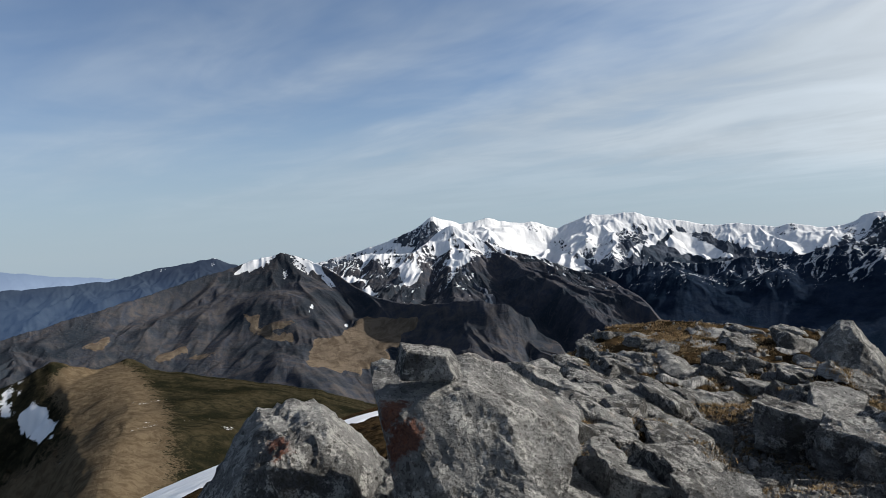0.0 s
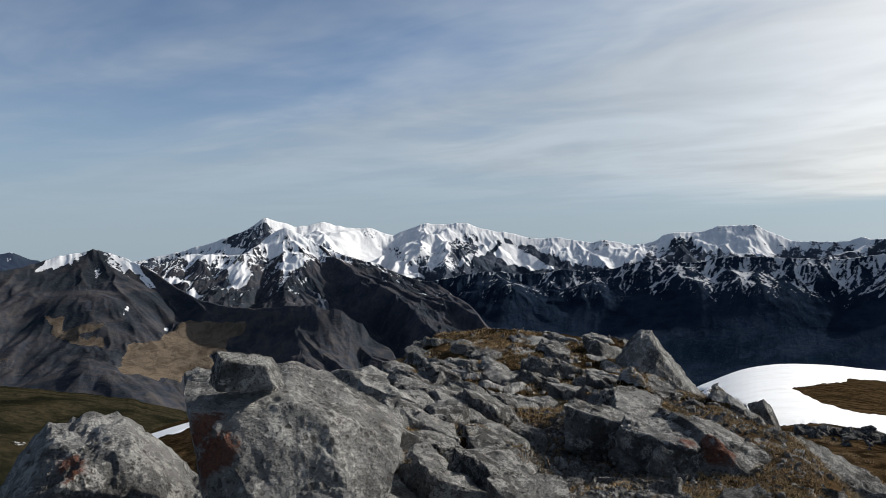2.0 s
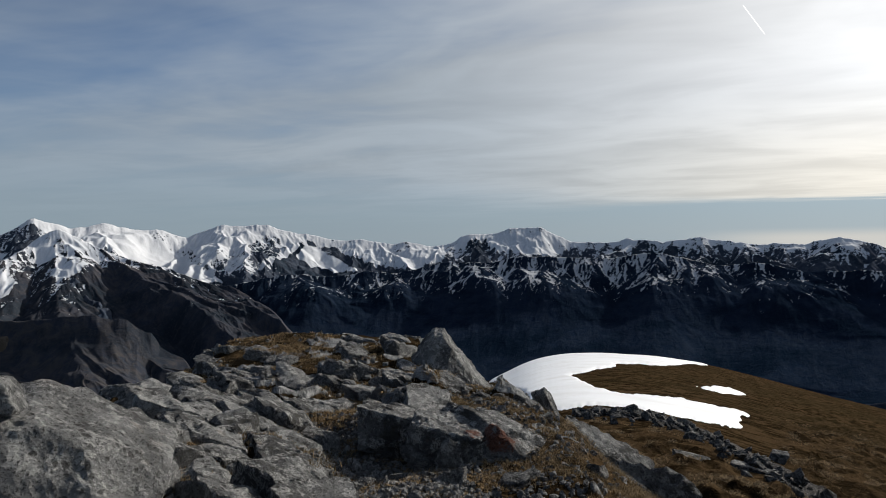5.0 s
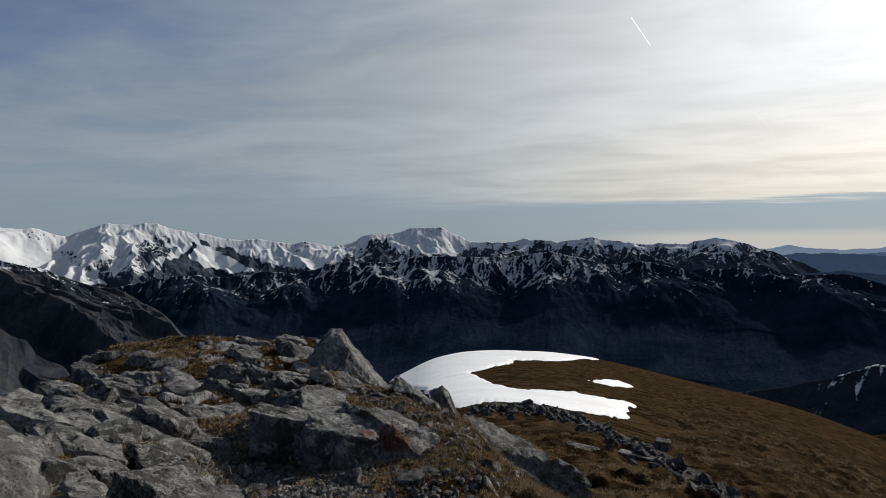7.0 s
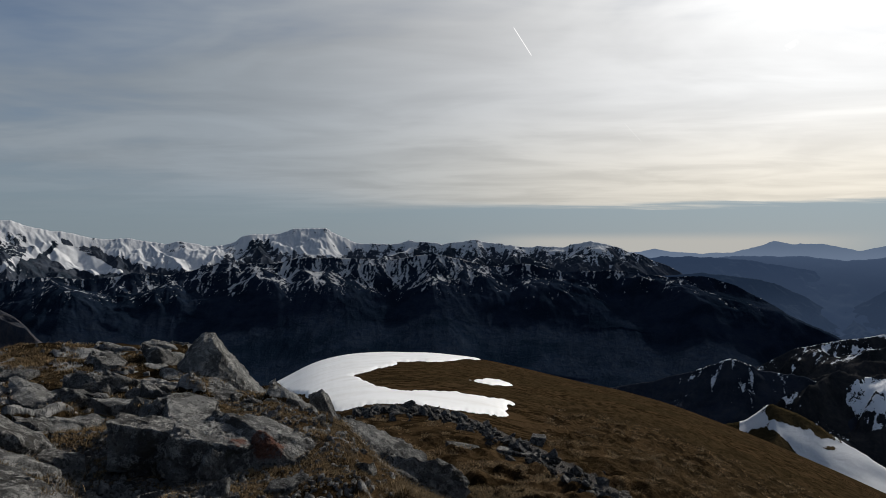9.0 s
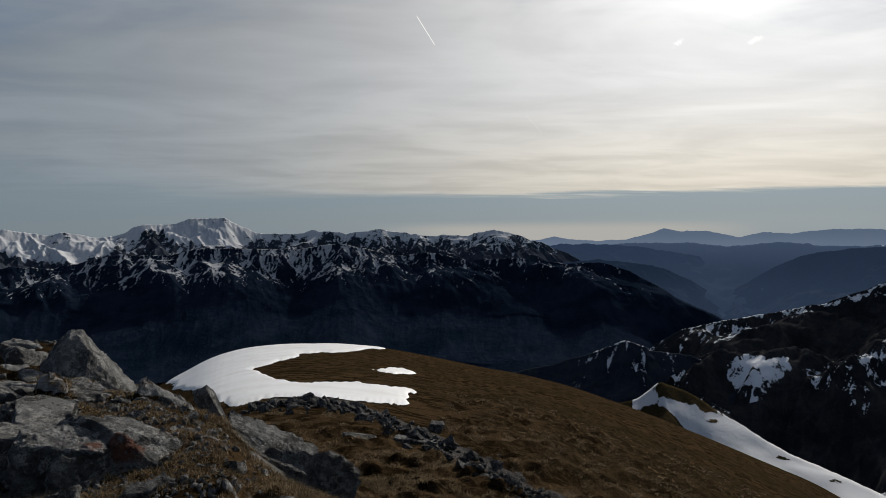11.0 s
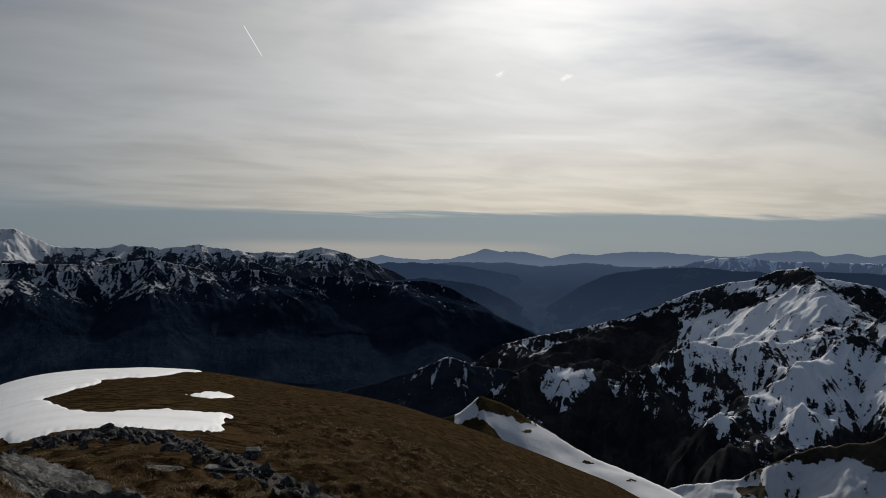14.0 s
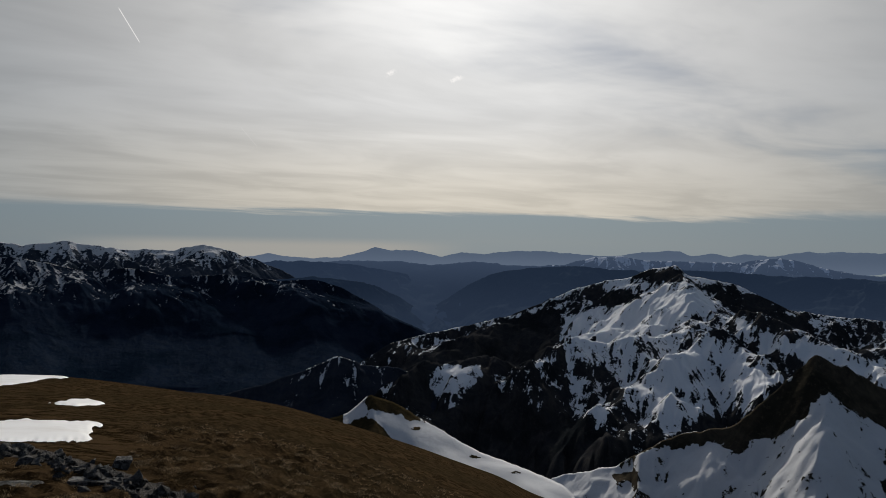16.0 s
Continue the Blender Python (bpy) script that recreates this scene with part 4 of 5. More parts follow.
far_e = massif("backdrop", [(72, -9, 4100), (74.7, -7.6, 4100), (78.1, -6.1, 4100), (80.4, -4.88, 4100), (82.4, -3.54, 4100), (84.7, -2.5, 4150), (87.4, -2.2, 4150), (91, -1.9, 4150), (95, -2.2, 4150), (100, -2.0, 4150), (106, -2.2, 4150), (125, -2.5, 4150)], 3400, -520, 72, 122, 0.06, 90, 59, haze_glow_material("steep_blue_haze", (0.030, 0.047, 0.084), (0.020, 0.034, 0.064), -420, -160, 1.0), jag=0.07, blur=0.6, back=100.0, space=190.0, face=0.5, keen=0.5, rough=9.0, carve=0.05)
tagged(far_e, "dark wooded mountain side in painted blue haze", "mountain ridge", kind="structure")

range_crest = [(-16, -2.2, 3900), (-12, -1.7, 3900), (-9.97, -1.43, 3900), (-7.85, -0.95, 3900), (-4.97, -0.17, 3850), (-2.29, 0.86, 3800), (-0.95, 1.74, 3800), (0.83, 1.3, 3850), (1.53, 0.98, 3900), (3.79, 1.41, 3900), (5.57, 0.88, 3950), (7.68, 0.85, 4000), (9.51, 0.17, 4000), (12.1, 1.18, 4050), (13.9, 0.98, 4050), (15.79, 1.22, 4050), (17, 0.64, 4050), (19.1, 0.28, 4050), (21.2, -0.3, 4100), (23.3, -0.2, 4100), (25.8, -0.62, 4100), (27.1, -0.44, 4100), (29.4, -0.9, 4100), (31, -0.65, 4100), (32, -0.03, 4150), (35.1, 0.17, 4200), (36, 0.53, 4200), (38.6, 0.57, 4200)]
range_crest += [(39.5, -0.06, 4200), (40.9, -0.69, 4200), (43.6, -0.83, 4200), (45.4, -0.58, 4200), (48.5, -0.81, 4200), (51, -0.49, 4200), (54.7, -1.07, 4200), (58.2, -1.1, 4200), (60.4, -0.63, 4200), (62.3, -1.06, 4200), (64.3, -1.69, 4200), (66.5, -2.59, 4200), (70, -4.5, 4200)]
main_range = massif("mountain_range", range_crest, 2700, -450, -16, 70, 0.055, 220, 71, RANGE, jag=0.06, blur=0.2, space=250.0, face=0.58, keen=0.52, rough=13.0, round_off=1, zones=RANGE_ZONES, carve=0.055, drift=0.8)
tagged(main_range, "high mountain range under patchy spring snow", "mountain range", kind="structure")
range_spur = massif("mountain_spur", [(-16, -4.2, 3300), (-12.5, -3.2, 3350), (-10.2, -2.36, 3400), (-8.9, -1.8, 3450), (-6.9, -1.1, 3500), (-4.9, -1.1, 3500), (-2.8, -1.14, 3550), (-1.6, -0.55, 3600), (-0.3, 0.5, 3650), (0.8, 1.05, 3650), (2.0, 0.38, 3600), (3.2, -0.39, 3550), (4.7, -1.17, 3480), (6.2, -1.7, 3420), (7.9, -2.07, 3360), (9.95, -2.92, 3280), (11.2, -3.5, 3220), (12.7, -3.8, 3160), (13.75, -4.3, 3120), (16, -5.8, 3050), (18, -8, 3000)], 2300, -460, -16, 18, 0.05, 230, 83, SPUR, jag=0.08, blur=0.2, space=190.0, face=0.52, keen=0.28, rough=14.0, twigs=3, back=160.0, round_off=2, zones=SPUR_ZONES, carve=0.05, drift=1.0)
tagged(range_spur, "dark mountain spur with snow gullies below the range", "mountain spur", kind="structure")
left_far = massif("backdrop", [(-46, -2.0, 4500), (-34, -2.1, 4500), (-28.7, -1.95, 4500), (-26, -1.83, 4500), (-23.7, -1.28, 4500), (-22, -1.04, 4500), (-20.2, -0.86, 4500), (-18.65, -0.51, 4500), (-17.8, -1.02, 4500), (-16.5, -1.42, 4500), (-12, -2.5, 4500)], 3300, -520, -46, -12, 0.07, 90, 83, haze_glow_material("left_blue_haze", (0.024, 0.040, 0.074), (0.014, 0.020, 0.036), -300, -90, 1.0, snow_line=-70.0), space=240.0, face=0.4, keen=0.4, rough=8.0, carve=0.05, zones=[("snow", -2.0, [(-47, -9.0), (-47, 0.5), (-25, 0.5), (-25, -9.0)])])
tagged(left_far, "far hills in painted blue haze", "mountain ridge", kind="structure")
dark_ridge = massif("dark_ridge", [(0, -10, 3000), (5, -6.5, 3100), (9.3, -4.6, 3200), (14, -3.45, 3250), (17, -2.95, 3250), (21.5, -3.26, 3250), (23.9, -2.85, 3250), (26.2, -3.14, 3250), (30, -2.3, 3250), (34.3, -2.34, 3200), (36.7, -1.9, 3200), (40.4, -1.95, 3200), (43.6, -2.12, 3200), (47.5, -1.56, 3200), (49.3, -2.04, 3200), (52.3, -2.72, 3200), (55.5, -2.55, 3200), (58.5, -3.2, 3200), (62.6, -3.0, 3200), (66.5, -3.5, 3200), (69.1, -3.37, 3200), (71.1, -3.86, 3200), (73.5, -5.09, 3200), (75.5, -6.28, 3200), (77.3, -7.0, 3200), (82, -9.5, 3200)], 2250, -480, 0, 82, 0.055, 210, 97, DARK_HAZED, jag=0.055, space=200.0, face=0.60, keen=0.20, rough=2.2, twigs=2, round_off=4, snow=[(44, -3, 8, 1.4, 0.45), (28, -3.8, 8, 0.9, 0.4), (36, -4, 3, 1.0, 0.35), (47, -4.5, 2, 0.8, 0.3), (20.3, -7.6, 1.0, 0.6, 1.6), (26, -8, 1.0, 0.3, 0.9), (60, -3.4, 8, 0.8, 0.0)], carve=0.045, drift=1.3, low_calm=0.85)
tagged(dark_ridge, "steep mountain ridge darkened for shade and haze, with thin snow gullies", "mountain ridge", kind="structure")
foothill = massif("brown_foothill", [(-46, -6.5, 2500), (-34, -5.6, 2600), (-28, -4.2, 2700), (-22.1, -2.72, 2900), (-17, -1.39, 3000), (-15.6, -0.84, 3000), (-14.3, -0.79, 3000), (-13.3, -0.48, 3000), (-11.6, -1.1, 2950), (-10, -1.9, 2850), (-8, -3.4, 2750), (-6, -4.7, 2650), (-4, -5.3, 2500), (-1.2, -5.6, 2350), (0.7, -5.48, 2300), (2.9, -5.46, 2250), (4.1, -5.9, 2220), (5.1, -5.95, 2200), (6.1, -6.9, 2200), (7.1, -7.15, 2200), (7.3, -8.1, 2200), (8.3, -8.8, 2200), (9.2, -9.3, 2200), (10, -10.6, 2200), (13, -12.2, 2200), (18, -15, 2200)], 1750, -470, -46, 18, 0.055, 190, 113, BROWN, space=300.0, face=0.45, keen=0.30, rough=6.0, round_off=3, snow=[(-12, -1.8, 4, 0.6, 0.6), (-10, -3, 6, 0.8, 0.35), (-8.8, -6.9, 0.7, 0.35, 0.9), (-2.1, -5.9, 0.7, 0.2, 0.8), (-16, -3.4, 4, 0.7, 0.35), (-21, -4.2, 3, 0.8, 0.25), (-12, -5.0, 4, 0.5, 0.2)], field=[(-14, -6.4, 2.5, 0.7, 0.5), (-20, -8.3, 2.0, 0.4, 0.55), (-18, -6.8, 4, 1.2, 0.3)], zones=FOOTHILL_ZONES, carve=0.028, drift=0.8)
tagged(foothill, "brown heath mountain with a tan pasture and snow gullies", "mountain", kind="structure")
left_hill = massif("heath_hill", [(-48, -10.5, 520), (-33.7, -8.84, 520), (-32.3, -8.36, 520), (-30.5, -7.34, 520), (-27.6, -8.4, 530), (-25.3, -7.7, 560), (-23.7, -8.88, 560), (-16.7, -10.62, 600), (-11.3, -11.85, 620), (-6.7, -13.4, 620), (0, -15.5, 620)], 120, -70, -48, 0, 0.12, 130, 131, HEATH, jag=0.05, space=160.0, face=0.3, keen=0.14, rough=0.9, round_off=14, back=200.0, twigs=0, flank=(-29.6, 1.1), field=[(-28.0, -9, 3.5, 1.8, 0.8), (-26, -12, 4.5, 2.6, 0.7), (-29, -16.5, 8, 3, 0.9)], snow=[(-32, -10.8, 1.6, 1.0, 1.3), (-33, -9.2, 1.2, 0.6, 1.0), (-30, -14.1, 1.2, 0.25, 1.2)], carve=0.03, zones=HEATH_ZONES, ridges=[[(-26.4, -8.9, 556), (-25.7, -7.9, 556), (-25.1, -7.72, 556), (-24.3, -8.7, 560)]], ridge_keen=0.7)
tagged(left_hill, "tan grassy hill with a few snow patches", "hill", kind="structure")
white_mountain = massif("snowy_mountain", [(70, -12.5, 1950), (73.3, -10.14, 2015), (76.1, -8.51, 2080), (82.3, -7.02, 2210), (85.6, -6.23, 2275), (87.9, -5.22, 2340), (90.7, -3.97, 2405), (93, -3.2, 2405), (95.2, -2.76, 2405), (97, -1.98, 2405), (99.1, -1.65, 2405), (99.8, -2.52, 2405), (102.9, -2.85, 2470), (104.9, -3.64, 2470), (107.2, -4.79, 2470), (110.2, -5.01, 2470), (113.2, -5.19, 2470), (125, -5.5, 2470)], 1150, -420, 70, 124, 0.05, 240, 151, WHITE, jag=0.06, space=170.0, face=0.48, keen=0.55, rough=20.0, zones=WHITE_ZONES, ridges=WHITE_RIDGES, ribs=False, carve=0.055, drift=0.8, ridge_keen=0.6)
tagged(white_mountain, "rocky mountain half covered in old snow", "mountain", kind="structure")
near_ridge = massif("snowy_ridge", [(86, -20.5, 620), (90.5, -18.6, 640), (94.6, -17.64, 660), (96.4, -16.4, 680), (99.4, -14.84, 700), (103.5, -13.75, 700), (107, -10.04, 700), (108.8, -7.92, 700), (110.9, -8.6, 720), (113.3, -9.9, 740), (125, -11, 760)], 400, -340, 86, 124, 0.07, 150, 167, mountain_material("snowy_near_ridge", (0.040, 0.034, 0.027), (0.085, 0.07, 0.05), -175, 190, 0.22, streaks=2.0, runs=1.0, blobs=1.6, speck=1.8, mottle=4.5), jag=0.10, space=75.0, face=0.6, keen=0.32, rough=3.0, round_off=3, back=120.0, zones=NEAR_ZONES, carve=0.03, drift=0.7)
tagged(near_ridge, "snow-covered rocky ridge below the summit", "mountain ridge", kind="structure")
# valley haze is tinted into this ridge's blue base colours
low_ridge = massif("low_ridge", [(60, -13, 1500), (66, -11.6, 1500), (68.7, -10.78, 1500), (71.4, -9.67, 1500), (73.3, -10.37, 1500), (76.2, -10.6, 1500), (80, -12, 1500), (86, -15, 1500)], 1150, -480, 60, 86, 0.08, 60, 181, mountain_material("low_ridge_hazed", (0.022, 0.029, 0.044), (0.036, 0.040, 0.050), -268, 120, 0.25, streaks=1.0, speck=2.0), space=110.0, rough=6.0, back=150.0, carve=0.05, drift=1.2)
tagged(low_ridge, "low dark ridge with thin snow streaks", "ridge", kind="structure")
spur = massif("grassy_spur", [(66, -17, 300), (70.1, -14.9, 300), (72.4, -14.2, 300), (74.05, -12.8, 300), (76.2, -13.44, 300), (79.1, -15.04, 300), (83.4, -17.25, 300), (88.2, -18.6, 300), (90.5, -19.4, 300), (93, -21.5, 300), (96, -25, 300)], 130, -95, 66, 96, 0.07, 90, 193, mountain_material("spur_turf", (0.035, 0.027, 0.014), (0.08, 0.058, 0.03), 100, 300, 0.08, streaks=1.4), jag=0.05, space=50.0, face=0.35, keen=0.2, rough=0.6, round_off=8, back=120.0, twigs=1, zones=[("snow", 2.2, [(73.72, -12.6), (73.3, -13.2), (74.0, -13.9), (77.4, -14.6), (80, -15.1), (82.6, -16.0), (87.6, -17.9), (91, -19.0), (94, -22), (89.0, -21.2), (86, -20.5), (84.2, -19.8), (81.1, -18.8), (78.8, -17.8), (76.4, -16.6), (75.2, -15.4), (73.6, -14.6), (71.8, -14.9), (72.6, -13.8)])], snow=[(78, -15.5, 0.7, 0.2, -2.0), (83, -17.6, 0.9, 0.25, -1.8), (86.5, -18.7, 0.8, 0.25, -1.6)], carve=0.03, drift=0.3)
tagged(spur, "grassy spur with long snow drifts", "ridge", kind="structure")


# ---- snow lying on the slope ----


def slope_distance(az, el):
    """How far off the near slope is met by a line of sight."""
    t = np.tan(np.radians(-np.asarray(el, float))) - slope_at(np.asarray(az, float))
    return (t - np.sqrt(np.maximum(t * t - 4 * CURVE * DROP, 0))) / (2 * CURVE)


def snow_field(name, outline, az0, az1, el0, label, beyond=0.0, step_az=0.045, thick=0.22, rough=0.06):
    """A drift with a ragged melting edge; outline in bearing and log of distance."""
    oa = [a for a, e in outline]
    od = [float(np.log(slope_distance(a, e) if e > -90 else beyond)) for a, e in outline]
    az = np.arange(az0, az1, step_az)
    d = np.geomspace(float(slope_distance((az0 + az1) / 2, el0)), max(beyond, 60) * 1.1, 430)
    A, D = np.meshgrid(az, d)
    x, y = polar(A, D)
    wob = fbm(A * 3.0, np.log(D) * 26.0, octaves=5, gain=0.6, seed=61)
    m = inside(A + 0.30 * wob, np.log(D) + rough * 0.4 * fbm(A * 5.0, np.log(D) * 9.0, octaves=4, gain=0.6, seed=62), oa, od).astype(float)
    s = blurred(m, 24)
    lift = thick * (s - 0.5) * np.clip(D / 60, 0.3, 1.4)
    soil = ground_height(A, D)
    Z = blurred(soil, 10) + lift + 0.04
    ob = grid_mesh(name, x, y, Z, keep=(s > 0.3).ravel())
    ob.data.materials.append(MAT_SNOW)
    return tagged(ob, label, "snow", kind="structure")


snow_field("snow_field", [(34.0, -12.3), (34.9, -12.6), (37.4, -13.5), (40, -14.6), (43, -14.1), (49.2, -14.6), (54.4, -15.1), (53.4, -14.6), (54.2, -14.4), (53.3, -14.25), (54.8, -13.9), (51.3, -13.3), (48, -13.05), (44.8, -13.0), (42.6, -12.5), (40.75, -11.6), (42.1, -11.2), (44.6, -10.7), (44.4, -10.45), (48, -10.55), (51.4, -10.75), (51.4, -99), (34.0, -99)], 33.5, 56, -16, "wide white curved snow field on the turf slope", 300.0)
snow_field("snow_patch", [(50.8, -11.97), (53.0, -11.87), (54.6, -12.43), (52.6, -12.37), (51.4, -12.15)], 50, 55.5, -14, "small white snow patch on the brown slope", 180.0, 0.04, 0.2, 0.03)
snow_field("snow_bank", [(-40, -24), (-30, -20.8), (-21, -18.4), (-14, -16.4), (-8, -15.0), (-3, -13.8), (2, -12.6), (5.5, -12.1), (6.5, -11.7), (6.5, -99), (-40, -99)], -41, 8, -24, "snow bank beside the summit rocks", 120.0, 0.15)
# ---- rocks ----


def ball(level):
    bm = bmesh.new()
    bmesh.ops.create_icosphere(bm, subdivisions=level, radius=1.0)
    v = np.array([p.co[:] for p in bm.verts])
    f = [[p.index for p in q.verts] for q in bm.faces]
    bm.free()
    return v, f


BALLS = {k: ball(k) for k in (1, 2, 3, 4, 5, 6)}


def scoops(p, count, rng):
    """Distance from each point to the nearest of some seeded points on the surface: hollows with sharp rims."""
    h = p[rng.choice(len(p), min(count, len(p) // 6), replace=False)]
    best = np.full(len(p), 9.0)
    for c in h:
        best = np.minimum(best, ((p - c) ** 2).sum(1))
    return np.sqrt(best)


def boulder_shape(seed, level, facets=14, wear=0.05, size=(1, 1, 1), cuts=(), block=True):
    """An angular block: a ball cut by planes, then broken into chips along joints and worn."""
    rng = np.random.default_rng(seed)
    v, f = BALLS[level]
    nrm = rng.normal(size=(facets, 3))
    off = rng.uniform(0.72, 1.05, facets)
    if block:
        axes = np.concatenate([np.eye(3), -np.eye(3)]) + rng.normal(0, 0.22, (6, 3))
        nrm, off = np.vstack([nrm, axes]), np.concatenate([off, rng.uniform(0.55, 0.75, 6)])
    for c in cuts:
        nrm, off = np.vstack([nrm, np.array(c[:3], float)]), np.append(off, c[3])
    nrm = nrm / np.linalg.norm(nrm, axis=1)[:, None]
    dot = v @ nrm.T
    reach = np.min(np.where(dot > 0.05, off / np.maximum(dot, 0.05), 9.0), axis=1)
    p = v * np.minimum(reach, 1.3)[:, None] * np.array(size)
    if level < 3:
        return p, f
    s = float(np.mean(size))
    q = p / s * 1.6 + seed
    lump = fbm(q[:, 0], q[:, 1], q[:, 2], octaves=3, seed=seed)
    chip = fbm(q[:, 0] * 4, q[:, 1] * 4, q[:, 2] * 4, octaves=5, gain=0.68, seed=seed + 7)
    # pieces between joints stand proud or lie back
    n = 26 if level < 5 else 60
    heart = rng.uniform(-1.1, 1.1, (n, 3)) * np.array(size)
    w = p + 0.10 * s * np.stack([chip, np.roll(chip, 7), lump], 1)
    stretch = np.array([1.0, 1.0, 1.7])
    dist = ((w[:, None, :] - heart[None]) ** 2 * stretch).sum(2) ** 0.5
    order = np.partition(dist, 1, axis=1)
    proud = rng.uniform(-1, 1, n)[np.argmin(dist, axis=1)]
    joint = 1 - step(order[:, 1] - order[:, 0], 0.0, 0.07 * s)
    spall = np.round(2.5 * fbm(q[:, 0] * 2.2, q[:, 1] * 2.2, q[:, 2] * 3.0, octaves=2, seed=seed + 3)) / 2.5
    return p * (1 + wear * 0.45 * lump + wear * 0.38 * chip + wear * 0.30 * proud + wear * 0.30 * spall - wear * 0.35 * joint + (wear * 1.6 * (scoops(w, 50, rng) + 0.8 * scoops(w, 260, rng)) / s - wear * 0.45 if level > 4 else 0.0))[:, None], f


def boulder(name, seed, az, d, z, size, turn=(0, 0, 0), level=4, facets=13, wear=0.07, mat=None, label="", rust=None, cuts=(), group="", block=True, topped=False):
    """A rock at a bearing and distance; turn leans it forward, to the right, and about."""
    p, f = boulder_shape(seed, level, facets, wear, size, cuts, block)
    mesh = raw_mesh(name, p, f)
    if rust:
        far = np.linalg.norm(p - np.array(rust[:3]), axis=1)
        layer = mesh.attributes.new("rust", "FLOAT", "POINT")
        layer.data.foreach_set("value", np.exp(-(far / rust[3]) ** 2).astype(np.float32))
    ob = new(name, mesh)
    mesh.materials.append(mat or MAT_ROCK)
    x, y = polar(az, d)
    ob.matrix_world = pose(float(x), float(y), z, turn[0], turn[1], turn[2] - az)
    if topped:
        turned = p @ np.array(ob.matrix_world.to_3x3()).T
        ob.location.z = z - float(turned[:, 2].max())
    return tagged(ob, label or "grey weathered limestone block set in the turf", "rock", group)


def seated(name, seed, az, d, top, size, turn=(0, 0, 0), level=4, facets=5, wear=0.1, mat=None, label="", rust=None, cuts=(), group="", block=True):
    """A rock bedded in the ground, its top at that height."""
    return boulder(name, seed, az, d, top, size, turn, level, facets, wear, mat, label, rust, cuts, group, block, True)


LEDGES = "limestone blocks of the ridge"
# the two boulders beside the camera
boulder("boulder", 12, 1.7, 3.05, 0.42, (1, 1, 1), (0, 0, 0), 6, 0, 0.045, MAT_RUST, "big pale grey limestone boulder with rust-red lichen", (-0.36, -0.26, 0.36, 0.22), ((-1, -0.15, -0.17, 0.35), (-0.05, -0.15, 1, 0.54), (0.4, -0.15, 0.9, 0.49), (0.58, -0.1, 0.81, 0.485), (0.95, -0.15, -0.29, 0.37), (0.12, -0.9, 0.5, 0.38), (-0.5, -0.85, 0.1, 0.40), (0.6, -0.7, 0.45, 0.40), (0.42, -0.6, 0.75, 0.46), (-0.1, -0.6, 0.8, 0.53), (0, 1, 0.3, 0.5)), "", False)
boulder("boulder", 19, -2.0, 2.98, 1.055, (0.135, 0.12, 0.105), (0, 4, 0), 5, 0, 0.05, None, "flat grey limestone block lying on the big boulder", None, ((-1, -0.2, 0.12, 0.86), (1, -0.2, 0.42, 0.80), (0.14, -0.12, 1, 0.52), (-0.1, -1, 0.2, 0.7), (0, 1, 0.1, 0.7), (0, 0, -1, 0.6)), "", False)
boulder("boulder", 23, -13.7, 3.75, 0.02, (1, 1, 1), (0, 0, 0), 6, 0, 0.06, MAT_RUST, "grey limestone boulder with a red lichen spot", (-0.09, -0.12, 0.56, 0.12), ((0.05, -0.15, 1, 0.58), (-0.8, -0.15, 0.6, 0.47), (0.74, -0.1, 0.67, 0.53), (0.25, -0.85, 0.55, 0.42), (0.75, -0.6, 0.2, 0.42), (-0.5, -0.75, 0.4, 0.44), (0.2, -0.6, 0.8, 0.53), (-0.45, -0.3, 0.85, 0.53), (0, 1, 0.2, 0.5)), "", False)
boulder("boulder", 29, -19.5, 3.35, -0.05, (0.34, 0.3, 0.42), (0, -10, 0), 5, 5, 0.10, None, "broken grey limestone beside the red-spotted boulder")
boulder("boulder", 31, -7.5, 3.9, -0.10, (0.34, 0.4, 0.55), (0, 10, 0), 5, 5, 0.10, None, "shaded grey limestone block between two boulders")
# the tilted beds behind them
seated("ledge", 43, 10.6, 7.6, 0.02, (1.03, 0.60, 0.50), (-12, 17, 25), 5, 5, 0.10, None, "long tilted limestone bed with open joints", None, (), LEDGES)
seated("ledge", 79, 19.6, 7.5, -0.05, (0.68, 0.50, 0.33), (11, 10, 23), 5, 5, 0.10, None, "dark grey limestone bed below the crest", None, (), LEDGES)
seated("ledge", 83, 14.4, 8.5, -0.05, (0.72, 0.50, 0.38), (0, 14, 6), 5, 5, 0.10, None, "dark grey limestone bed below the crest", None, (), LEDGES)
# the crest
seated("crag", 89, 14.0, 11.0, 0.02, (0.50, 0.45, 0.30), (-9, 10, 19), 5, 14, 0.10, None, "rough grey crag on the crest", None, (), LEDGES)
seated("crag", 97, 13.2, 9.8, -0.12, (0.32, 0.36, 0.27), (-13, 18, -13), 5, 5, 0.10, None, "grey limestone block on the crest", None, (), LEDGES)
seated("crag", 101, 16.6, 9.5, -0.10, (0.36, 0.36, 0.22), (-1, 14, 30), 5, 5, 0.10, None, "grey limestone block on the crest", None, (), LEDGES)
seated("crag", 103, 20.0, 9.9, -0.17, (0.29, 0.36, 0.17), (-2, 9, 8), 4, 5, 0.10, None, "grey limestone block on the crest", None, (), LEDGES)
seated("crag", 107, 9.9, 10.6, -0.28, (0.29, 0.32, 0.21), (-4, 5, -11), 4, 5, 0.10, None, "white-topped limestone block on the crest", None, (), LEDGES)
